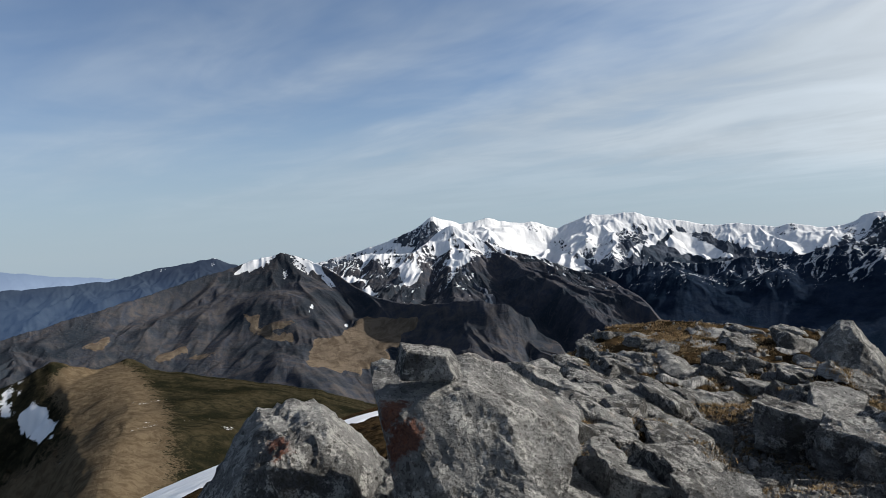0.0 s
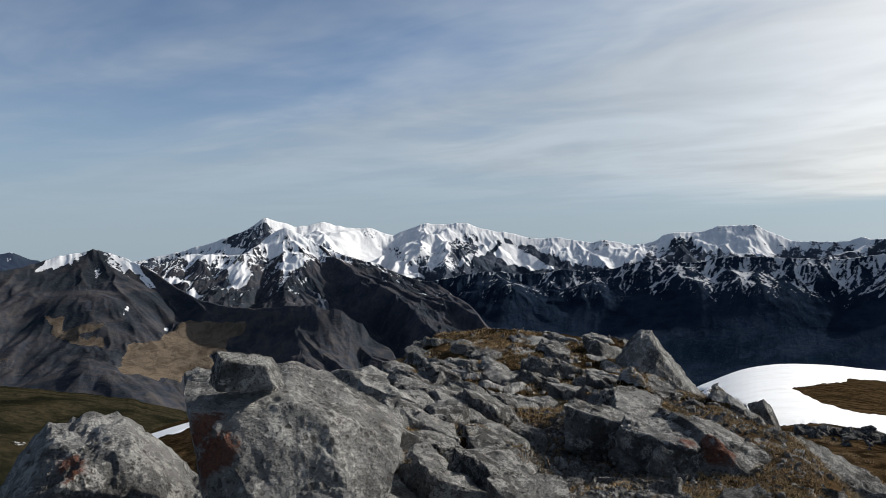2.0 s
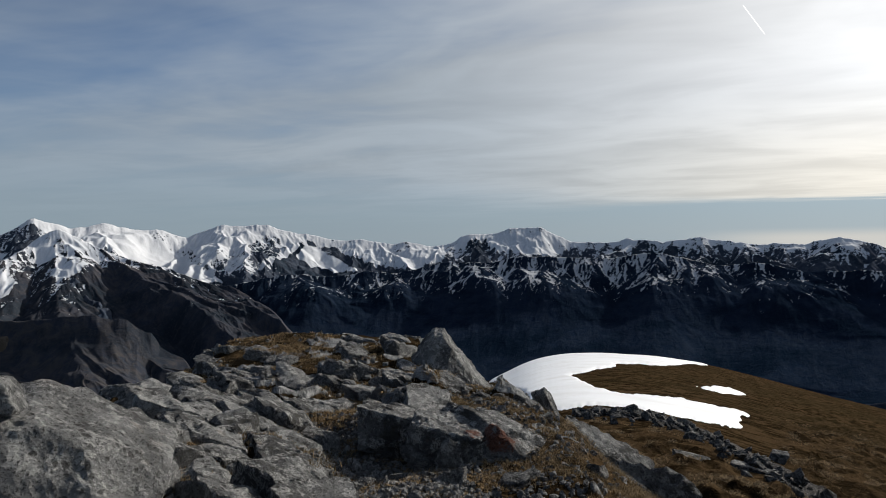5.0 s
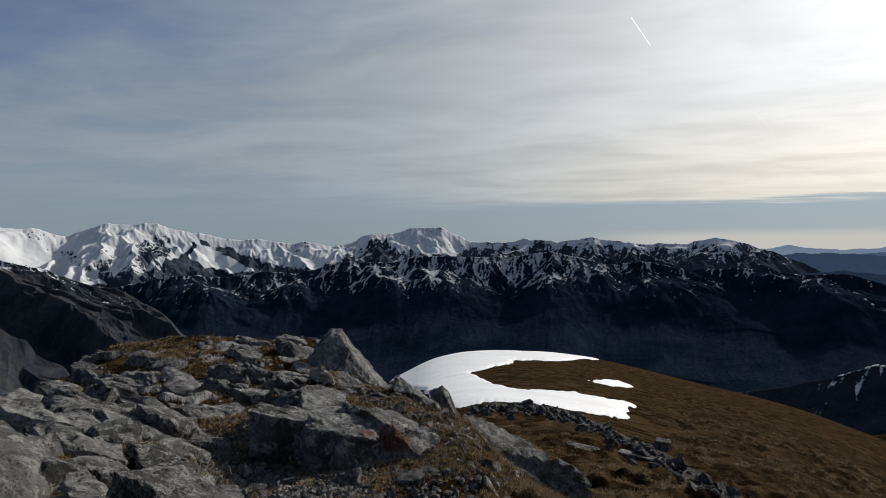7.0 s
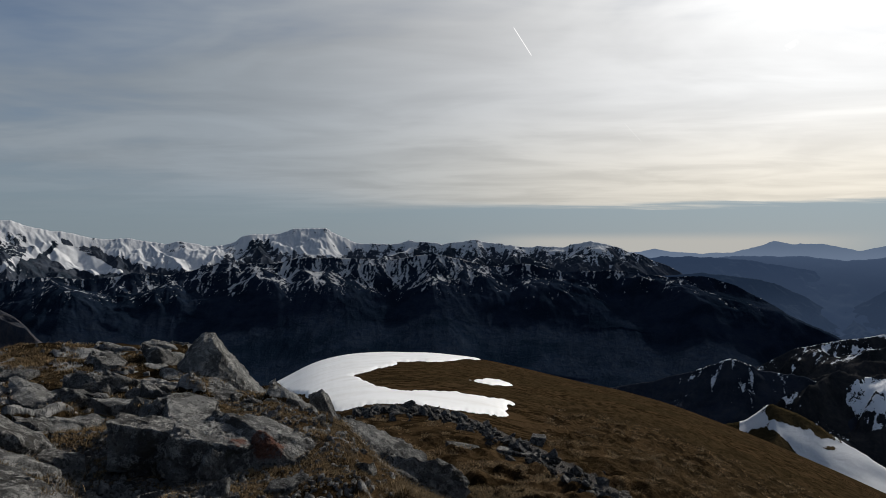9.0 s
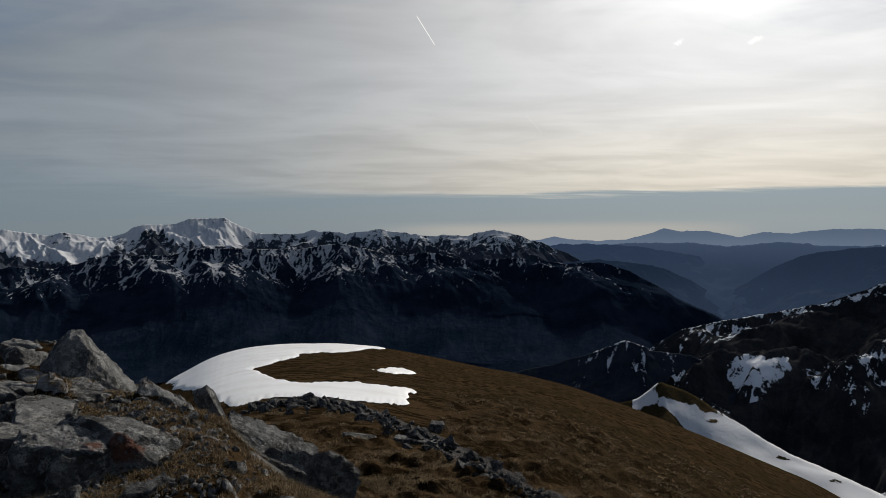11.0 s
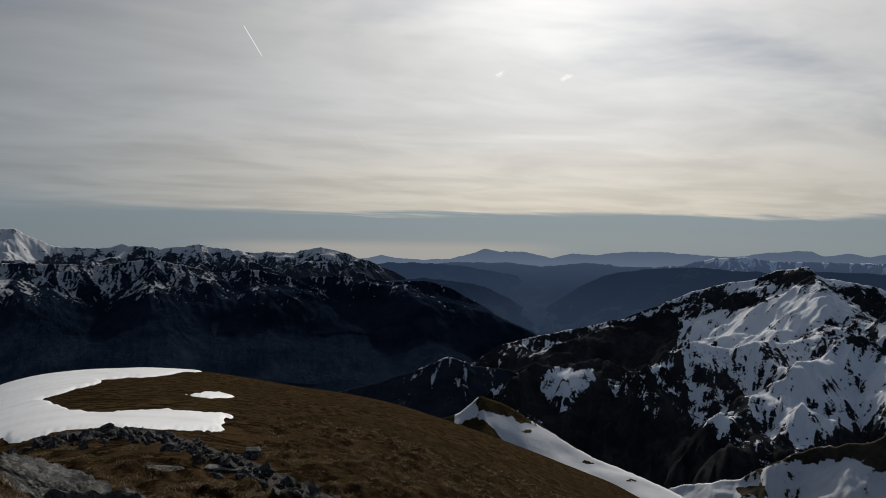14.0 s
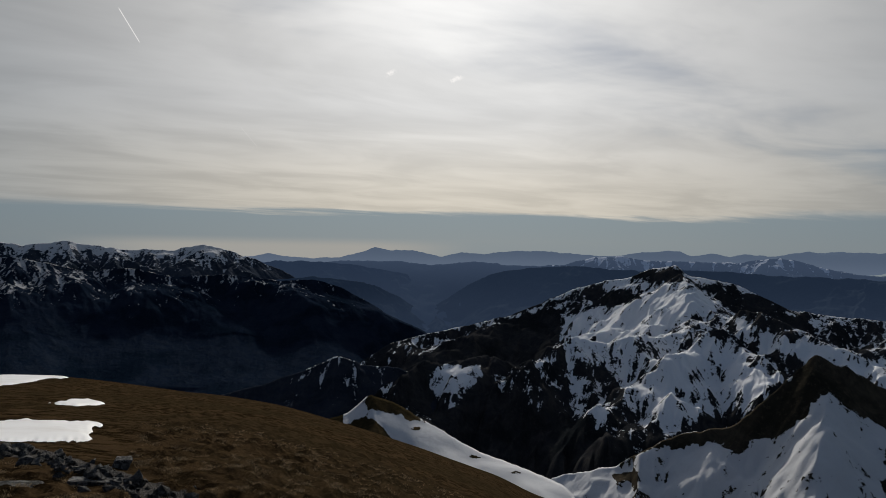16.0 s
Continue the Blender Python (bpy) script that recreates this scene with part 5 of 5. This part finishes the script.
seated("crag", 109, 22.7, 11.4, -0.12, (0.28, 0.32, 0.15), (11, 5, -26), 4, 5, 0.10, None, "grey limestone block on the crest", None, (), LEDGES)
seated("crag", 113, 25.0, 11.0, -0.12, (0.32, 0.32, 0.15), (7, 11, -16), 4, 5, 0.10, None, "grey limestone block on the crest", None, (), LEDGES)
seated("crag", 127, 18.6, 11.4, -0.08, (0.32, 0.32, 0.15), (-9, 5, -27), 4, 5, 0.10, None, "grey limestone block on the crest", None, (), LEDGES)
seated("crag", 131, 27.2, 9.9, -0.25, (0.53, 0.36, 0.27), (11, 25, 14), 5, 5, 0.10, None, "long grey limestone block on the crest", None, (), LEDGES)
seated("crag", 137, 22.4, 9.4, -0.20, (0.41, 0.36, 0.21), (-13, 10, 28), 4, 5, 0.10, None, "grey limestone block on the crest", None, (), LEDGES)
boulder("standing_stone", 139, 30.6, 10.0, -0.66, (1, 1, 1), (0, 0, 0), 6, 0, 0.06, None, "pointed grey standing rock on the crest", None, ((-0.73, -0.05, 0.68, 0.63), (0.81, -0.1, 0.59, 0.49), (-1, -0.1, -0.05, 0.42), (0.05, -0.1, 1, 0.80), (0.1, -0.85, 0.5, 0.47), (0.55, -0.75, 0.35, 0.42), (-0.5, -0.7, 0.5, 0.52), (0, 1, 0.2, 0.5)), "", False)
seated("crag", 149, 33.8, 12.0, -0.95, (0.41, 0.36, 0.36), (-3, 22, 7), 4, 5, 0.10, None, "grey limestone block below the standing rock", None, (), LEDGES)
seated("crag", 151, 36.6, 15.0, -2.75, (0.49, 0.45, 0.33), (-6, 16, -3), 4, 5, 0.10, None, "grey limestone block on the steep turf", None, (), LEDGES)
seated("crag", 153, 37.8, 18.0, -3.60, (0.41, 0.45, 0.35), (-3, 28, -10), 4, 5, 0.10, None, "grey limestone block on the steep turf", None, (), LEDGES)
seated("leaning_stone", 157, 39.4, 12.5, -1.17, (0.20, 0.2, 0.66), (0, -27, 0), 5, 3, 0.06, None, "slim leaning stone above the snow field")
seated("crag", 158, 37.3, 11.8, -1.16, (0.20, 0.22, 0.36), (0, -38, 20), 4, 6, 0.08, None, "small leaning block beside the slim stone", None, (), LEDGES)
seated("crag", 159, 36.0, 11.2, -0.90, (0.26, 0.25, 0.30), (0, 25, -15), 4, 6, 0.08, None, "grey limestone block below the standing rock", None, (), LEDGES)


def bed_top(x, y):
    """Height of the bedrock's surface, before it splits into blocks."""
    az, d = np.degrees(np.arctan2(x, y)), np.hypot(x, y)
    z = smooth_ground(az, d)
    share = bedrock(x, y)[0]
    return z + share * np.maximum(0.56 - 0.26 * x - 0.020 * (y - 4) - z, 0), share


def bed_block(name, seed, hearts, k, lean, rise, level, mat, label):
    """One block between joints: its sides stand halfway to its neighbours, its top dips with the bed."""
    rng = np.random.default_rng(seed)
    here = hearts[k]
    off = hearts - here
    far = np.hypot(off[:, 0], off[:, 1])
    nrm, reach = [], []
    for n in np.argsort(far)[1:11]:
        nrm.append((off[n, 0], off[n, 1], far[n] * rng.uniform(-0.05, 0.22)))
        reach.append(far[n] / 2 - rng.uniform(-0.012, 0.018))
    top = np.array([-lean[0], -lean[1], 1.0])
    nrm.append(top)
    reach.append(0.26)
    for _ in range(4):
        nrm.append(top * 0.9 + rng.normal(0, 0.45, 3) * (1, 1, 0.2))
        reach.append(rng.uniform(0.25, 0.31))
    nrm.append((0, 0, -1.0))
    reach.append(0.35)
    nrm = np.array(nrm, float)
    nrm /= np.linalg.norm(nrm, axis=1)[:, None]
    v, f = BALLS[level]
    dot = v @ nrm.T
    r = np.min(np.where(dot > 0.03, np.array(reach) / np.maximum(dot, 0.03), 9.0), axis=1)
    p = v * np.minimum(r, 0.95)[:, None]
    q = p * 3.0 + seed * 1.7
    chip = fbm(q[:, 0], q[:, 1], q[:, 2], octaves=5, gain=0.66, seed=seed)
    bed = np.round(2.0 * fbm(q[:, 0] * 0.8, q[:, 1] * 0.8, q[:, 2] * 2.4, octaves=2, seed=seed + 5)) / 2.0
    bent = p + 0.03 * np.stack([chip, np.roll(chip, 7), bed], 1)
    p = p * (1 + 0.07 * chip + 0.04 * bed + 0.55 * scoops(bent, 26, rng) + 0.45 * scoops(bent, 120, rng) - 0.08)[:, None]
    mesh = raw_mesh(name, p, f)
    mesh.materials.append(mat)
    ob = new(name, mesh)
    z = float(bed_top(here[:1], here[1:])[0][0]) + rise - 0.26
    ob.matrix_world = pose(float(here[0]), float(here[1]), z)
    return tagged(ob, label, "rock", LEDGES)


def jittered(x0, x1, y0, y1, gap, long, turn, seed):
    """Seeded hearts of blocks, drawn out along one direction."""
    rng = np.random.default_rng(seed)
    u, v = np.meshgrid(np.arange(-14, 14, gap * long), np.arange(-14, 14, gap))
    u = u + np.where(np.arange(u.shape[0]) % 2, gap * long / 2, 0)[:, None] + rng.uniform(-0.36, 0.36, u.shape) * gap * long
    v = v + rng.uniform(-0.36, 0.36, v.shape) * gap
    c, k = math.cos(radians(turn)), math.sin(radians(turn))
    x, y = (u * c - v * k).ravel() + (x0 + x1) / 2, (u * k + v * c).ravel() + (y0 + y1) / 2
    ok = (x > x0) & (x < x1) & (y > y0) & (y < y1)
    return np.stack([x[ok], y[ok]], 1)


block_rng = np.random.default_rng(611)
near_beds = jittered(-0.2, 4.4, 3.0, 9.4, 0.31, 1.7, -30, 613)
for k, (hx, hy) in enumerate(near_beds):
    if bed_top(near_beds[k:k + 1, 0], near_beds[k:k + 1, 1])[1][0] > 0.45:
        lean = (-0.34 + block_rng.normal(0, 0.10), block_rng.normal(0.12, 0.10))
        bed_block("ledge", 700 + k, near_beds, k, lean, block_rng.uniform(-0.07, 0.05), 5 if hy < 4.9 else 4, MAT_ROCK, "tilted grey limestone block split by open joints")
crest_beds = jittered(0.4, 8.6, 5.6, 13.0, 0.40, 1.6, -24, 617)
for k, (hx, hy) in enumerate(crest_beds):
    a, r = math.degrees(math.atan2(hx, hy)), math.hypot(hx, hy)
    share = bed_top(crest_beds[k:k + 1, 0], crest_beds[k:k + 1, 1])[1][0]
    rim = np.interp(a, [6, 12, 28, 36, 42], [9.5, 12.3, 12.6, 11.0, 9.0])
    grassy = 13 < a < 29 and r > 9.0
    hollow = math.exp(-((hx - 2.4) / 0.9) ** 2 - ((hy - 4.9) / 1.3) ** 2) > 0.4
    if 6 < a < 42 and r < rim and share < 0.4 and not hollow and block_rng.random() < (0.28 if grassy else 0.72 if a < 30 else 0.5):
        lean = (block_rng.normal(-0.34, 0.15), block_rng.normal(0.12, 0.14))
        bed_block("ledge", 1000 + k, crest_beds, k, lean, block_rng.uniform(-0.05, 0.09), 4, MAT_ROCK, "grey limestone block standing out of the dry turf")
# the outcrop on the slope's shoulder
seated("outcrop", 163, 27.2, 6.1, 0.15, (0.50, 0.42, 0.30), (0, 12, 0), 5, 5, 0.10, None, "dark limestone block with a flat top", None, ((0, 0, 1, 0.7),))
seated("outcrop", 167, 29.2, 6.5, 0.12, (0.34, 0.4, 0.26), (0, 26, 0), 5, 10, 0.05, None, "tilted pale limestone slab")
seated("outcrop", 173, 31.0, 5.8, 0.12, (0.42, 0.4, 0.36), (0, 8, 0), 5, 5, 0.10, MAT_RUST, "dark limestone outcrop with reddish lichen", (0.2, -0.2, 0.25, 0.14))
seated("outcrop", 179, 36.0, 5.75, 0.10, (0.78, 0.48, 0.52), (0, 14, 0), 6, 3, 0.09, MAT_RUST, "broken pale outcrop with red-brown lichen", (-0.15, -0.2, 0.34, 0.26), ((0.5, -0.25, 0.85, 0.55), (-0.75, -0.4, 0.5, 0.55), (-0.2, -1, 0.25, 0.5), (0.1, 0.1, 1, 0.66)), "", False)
seated("outcrop", 183, 32.8, 5.75, 0.00, (0.36, 0.36, 0.42), (0, 5, 20), 5, 5, 0.09, None, "dark broken limestone beside the outcrop")
seated("outcrop", 181, 40.0, 5.2, -0.25, (0.55, 0.40, 0.42), (0, 32, 0), 5, 5, 0.10, None, "low broken limestone outcrop in the turf")
# slabs further down
seated("slab", 191, 44.6, 11.5, -1.58, (1.15, 0.75, 0.75), (-18, 24, -8), 6, 4, 0.09, MAT_SLAB, "long grey limestone slab dipping down the slope")
seated("slab", 193, 43.0, 10.6, -1.62, (0.85, 0.6, 0.62), (-18, 24, 6), 6, 4, 0.09, MAT_SLAB, "grey cracked limestone slab lying in the slope")
seated("slab", 197, 46.6, 11.2, -1.92, (0.90, 0.6, 0.55), (-14, 22, 0), 5, 6, 0.08, MAT_SLAB, "grey limestone slab lying in the slope")
seated("slab", 199, 48.6, 11.6, -2.22, (0.26, 0.3, 0.42), (0, 20, 0), 4, 10, 0.06, MAT_SLAB, "dark upright stone in the slope")
seated("slab", 211, 56.5, 21.5, -4.68, (0.34, 0.35, 0.36), (0, 15, 0), 4, 9, 0.06, MAT_SLAB, "dark square stone beside the broken stones")
seated("slab", 223, 55.3, 19.0, -4.30, (0.85, 0.5, 0.24), (0, 10, 0), 4, 5, 0.10, MAT_SLAB, "pale flat limestone slab in the turf")
seated("slab", 227, 50.5, 18.0, -3.92, (0.6, 0.4, 0.22), (0, 12, 0), 4, 5, 0.10, MAT_SLAB, "pale flat limestone slab in the turf")

# ---- loose stones ----
stone_meshes = []
for k in range(10):
    p, f = boulder_shape(300 + k, 3, 9, 0.08, (1.0, 0.8, 0.6))
    mesh = raw_mesh("stone", p, f)
    mesh.materials.append(MAT_ROCK)
    stone_meshes.append(mesh)


def scatter(count, az0, az1, d0, d1, seed, accept):
    """Seeded places on the ground: bearing, distance, height."""
    rng = np.random.default_rng(seed)
    az, d = rng.uniform(az0, az1, count), np.exp(rng.uniform(np.log(d0), np.log(d1), count))
    ok = accept(az, d, rng.random(count))
    az, d = az[ok], d[ok]
    return az, d, ground_height(az, d), rng


def knoll_stones(az, d, u):
    rock, gravel, knoll = marks(az, d)
    return u < np.clip(knoll * (0.15 + 1.2 * rock + 0.5 * gravel), 0, 1) * step(d, 3.3, 4.5) * (1 - 0.9 * bedrock(*polar(az, d))[0])


az, d, z, rng = scatter(620, -10, 44, 3.6, 14.5, 7, knoll_stones)
for a, r, h in zip(az[:150], d[:150], z[:150]):
    s = float(rng.lognormal(-2.65, 0.5))
    ob = new("stone", stone_meshes[int(rng.integers(10))])
    x, y = polar(a, r)
    ob.matrix_world = pose(float(x), float(y), float(h) + 0.10 * s, *rng.uniform(-25, 25, 2), rng.uniform(0, 360)) @ Matrix.Diagonal((s, s, s, 1))
    tagged(ob, "small grey limestone stone on the turf", "stone", "loose stones on the ridge")


def rocky(az, d, u):
    rock, gravel, knoll = marks(az, d)
    return (u < np.clip(1.5 * rock - 0.3, 0, 1) * step(d, 4.0, 5.0)) & (gravel < 0.5) & (bedrock(*polar(az, d))[0] < 0.3)


rock_meshes = []
for k in range(12):
    p, f = boulder_shape(500 + k, 4, 5, 0.11, (1.0, 0.75, 0.62))
    mesh = raw_mesh("rock", p, f)
    mesh.materials.append(MAT_ROCK)
    rock_meshes.append(mesh)
az, d, z, rng = scatter(420, 3, 37, 4.4, 13.0, 15, rocky)
for a, r, h in zip(az[:70], d[:70], z[:70]):
    s = float(rng.uniform(0.10, 0.30))
    ob = new("rock", rock_meshes[int(rng.integers(12))])
    x, y = polar(a, r)
    ob.matrix_world = pose(float(x), float(y), float(h) - 0.28 * s, rng.uniform(-15, 15), rng.uniform(5, 30), rng.uniform(-40, 40) - a) @ Matrix.Diagonal((s * 1.2, s, s, 1))
    tagged(ob, "angular grey limestone rock half sunk in the ridge", "rock", "rocks of the ridge")


def joined(name, places, sizes, seed, level, mat, label, category, lift=0.15):
    """Many small stones in one mesh."""
    rng = np.random.default_rng(seed)
    v0, f0 = BALLS[level]
    f0 = np.array(f0)
    V, F = [], []
    for n, ((x, y, z), s) in enumerate(zip(places, sizes)):
        v = v0 * (1 + 0.28 * rng.normal(size=(len(v0), 1)) * (0.45 if level > 1 else 1.0)) * rng.uniform(0.55, 1.1, 3)
        m = np.array(Euler(rng.uniform(0, 6.3, 3)).to_matrix())
        V.append(v @ m.T * s + (x, y, z + lift * s))
        F.append(f0 + n * len(v0))
    mesh = raw_mesh(name, np.concatenate(V), np.concatenate(F))
    mesh.materials.append(mat)
    return tagged(new(name, mesh), label, category, kind="stuff")


az, d, z, rng = scatter(16000, 10, 44, 3.4, 10.0, 8, lambda a, r, u: u < np.clip(marks(a, r)[1] - 0.25, 0, 1) * 1.3)
x, y = polar(az, d)
joined("gravel", np.stack([x, y, z], 1), rng.uniform(0.012, 0.035, len(x)), 9, 1, MAT_ROCK, "loose grey limestone gravel", "gravel")


az, d, z, rng = scatter(9000, -12, 46, 3.4, 15.0, 12, lambda a, r, u: u < np.clip(marks(a, r)[2] * (0.10 + 0.35 * marks(a, r)[0]), 0, 1) * step(r, 3.2, 4.2) * (1 - 0.85 * bedrock(*polar(a, r))[0]))
x, y = polar(az, d)
joined("rubble", np.stack([x, y, z], 1), np.clip(rng.lognormal(-3.7, 0.45, len(x)), 0.012, 0.07), 13, 1, MAT_ROCK, "small grey limestone rubble among the rocks", "rubble", 0.3)


def in_band(az, d, u):
    off = (d - scree_line(az) + 0.8) / (0.35 + d * 0.035)
    return u < np.exp(-off * off) * step(az, 39.5, 42) * (1 - step(az, 66, 74))



az, d, z, rng = scatter(9000, 39, 74, 9, 34, 10, in_band)
x, y = polar(az, d)
joined("scree", np.stack([x, y, z], 1), np.clip(rng.lognormal(-2.2, 0.45, len(x)), 0.05, 0.24) * np.clip(d / 22, 0.5, 1), 11, 1, MAT_SCREE, "band of broken stones across the turf, darkened as if shaded", "scree")

# ---- dry grass ----


def grass_material():
    m, n = material("dry_grass")
    rnd = n.add("ShaderNodeNewGeometry").outputs["Random Per Island"]
    c = n.mix(rnd, rgb(0.11, 0.074, 0.037), rgb(0.39, 0.27, 0.14))
    pos = n.add("ShaderNodeNewGeometry").outputs["Position"]
    c = n.mix(n.ramp(n.noise(pos, 0.8, 3.0), 0.4, 0.65, True, 0.0, 0.35), c, rgb(0.13, 0.096, 0.046))
    finish(n, c, 0.85, None, spec=0.1)
    return m


MAT_GRASS = grass_material()


def grass(name, count, az0, az1, d0, d1, seed, accept, blades, length, label, spots=None):
    if spots:
        az, d, rng = spots[0], spots[1], np.random.default_rng(seed)
        z = ground_height(az, d)
    else:
        az, d, z, rng = scatter(count, az0, az1, d0, d1, seed, accept)
    x, y = polar(az, d)
    n = len(x)
    size = length * rng.uniform(0.6, 1.35, n) * np.clip(d / 9, 1, 1.6)
    X, Y, Z, S = (np.repeat(v, blades) for v in (x, y, z, size))
    k = len(X)
    ang, lean = rng.uniform(0, 6.283, k), rng.uniform(0.75, 1.5, k)
    root = rng.normal(0, 0.55, (k, 2)) * S[:, None]
    tip = S * rng.uniform(0.6, 1.2, k)
    dx, dy = np.cos(ang) * np.sin(lean) + 0.25, np.sin(ang) * np.sin(lean) - 0.15
    dz = np.cos(lean)
    wid = 0.04 * S
    bx, by = X + root[:, 0], Y + root[:, 1]
    sx, sy = -np.sin(ang) * wid, np.cos(ang) * wid
    mid = 0.55
    pts = np.stack([
        np.stack([bx - sx, by - sy, Z - 0.02], 1), np.stack([bx + sx, by + sy, Z - 0.02], 1),
        np.stack([bx + sx * 0.8 + dx * tip * mid * 0.8, by + sy * 0.8 + dy * tip * mid * 0.8, Z + dz * tip * mid * 1.1], 1),
        np.stack([bx - sx * 0.8 + dx * tip * mid * 0.8, by - sy * 0.8 + dy * tip * mid * 0.8, Z + dz * tip * mid * 1.1], 1),
        np.stack([bx + dx * tip, by + dy * tip, Z + dz * tip * 0.85], 1)], 1).reshape(-1, 3)
    b = np.arange(k)[:, None] * 5
    tris = np.concatenate([b + [0, 1, 2], b + [0, 2, 3], b + [3, 2, 4]])
    mesh = bpy.data.meshes.new(name)
    mesh.vertices.add(len(pts))
    mesh.vertices.foreach_set("co", pts.astype(np.float32).ravel())
    mesh.loops.add(tris.size)
    mesh.loops.foreach_set("vertex_index", tris.astype(np.int32).ravel())
    mesh.polygons.add(len(tris))
    mesh.polygons.foreach_set("loop_start", np.arange(0, tris.size, 3, dtype=np.int32))
    mesh.polygons.foreach_set("loop_total", np.full(len(tris), 3, np.int32))
    mesh.update(calc_edges=True)
    mesh.materials.append(MAT_GRASS)
    return tagged(new(name, mesh), label, "grass", kind="stuff")


def turf_spots(az, d, u):
    x, y = polar(az, d)
    rock, gravel, knoll = marks(az, d)
    clump = 0.5 + 0.5 * fbm(x * 1.6, y * 1.6, octaves=3, seed=77)
    edge = np.where((az > 33) & (az < 57), np.minimum(scree_line(az) - 2.5, np.interp(az, [36, 42], [14, 30])), 99)
    return (rock < 0.42) & (gravel < 0.5) & (d < edge) & (u < step(clump, 0.48, 0.66))


grass("grass", 17000, 6, 74, 3.8, 15, 21, turf_spots, 34, 0.042, "dry tan grass tufts among the rocks")
grass("grass", 15000, 34, 92, 8, 42, 22, turf_spots, 34, 0.062, "tan tussocks of dry grass on the open slope")


def tufts(name, spots, label):
    """Small cushions of grass in the joints of the rock."""
    rng = np.random.default_rng(23)
    az = np.concatenate([a + rng.normal(0, r / d * 45, 40) for a, d, r in spots])
    dd = np.concatenate([d + rng.normal(0, r, 40) for a, d, r in spots])
    grass(name, len(az), 0, 1, 1, 2, 24, None, 26, 0.045, label, (az, dd))


spot_rng = np.random.default_rng(29)
spots = [(9.8, 4.4, 0.07), (18.2, 5.6, 0.16), (19.4, 5.7, 0.14), (14.1, 4.3, 0.08), (18.8, 4.6, 0.08), (27.5, 4.6, 0.16), (25.5, 4.9, 0.10), (30.5, 4.5, 0.14)]
for _ in range(170):
    a, r = spot_rng.uniform(8, 50), spot_rng.uniform(4.2, 11.5)
    spots.append((a, r, spot_rng.uniform(0.06, 0.26)))
tufts("grass", spots, "cushions of dry grass in the joints of the rock")
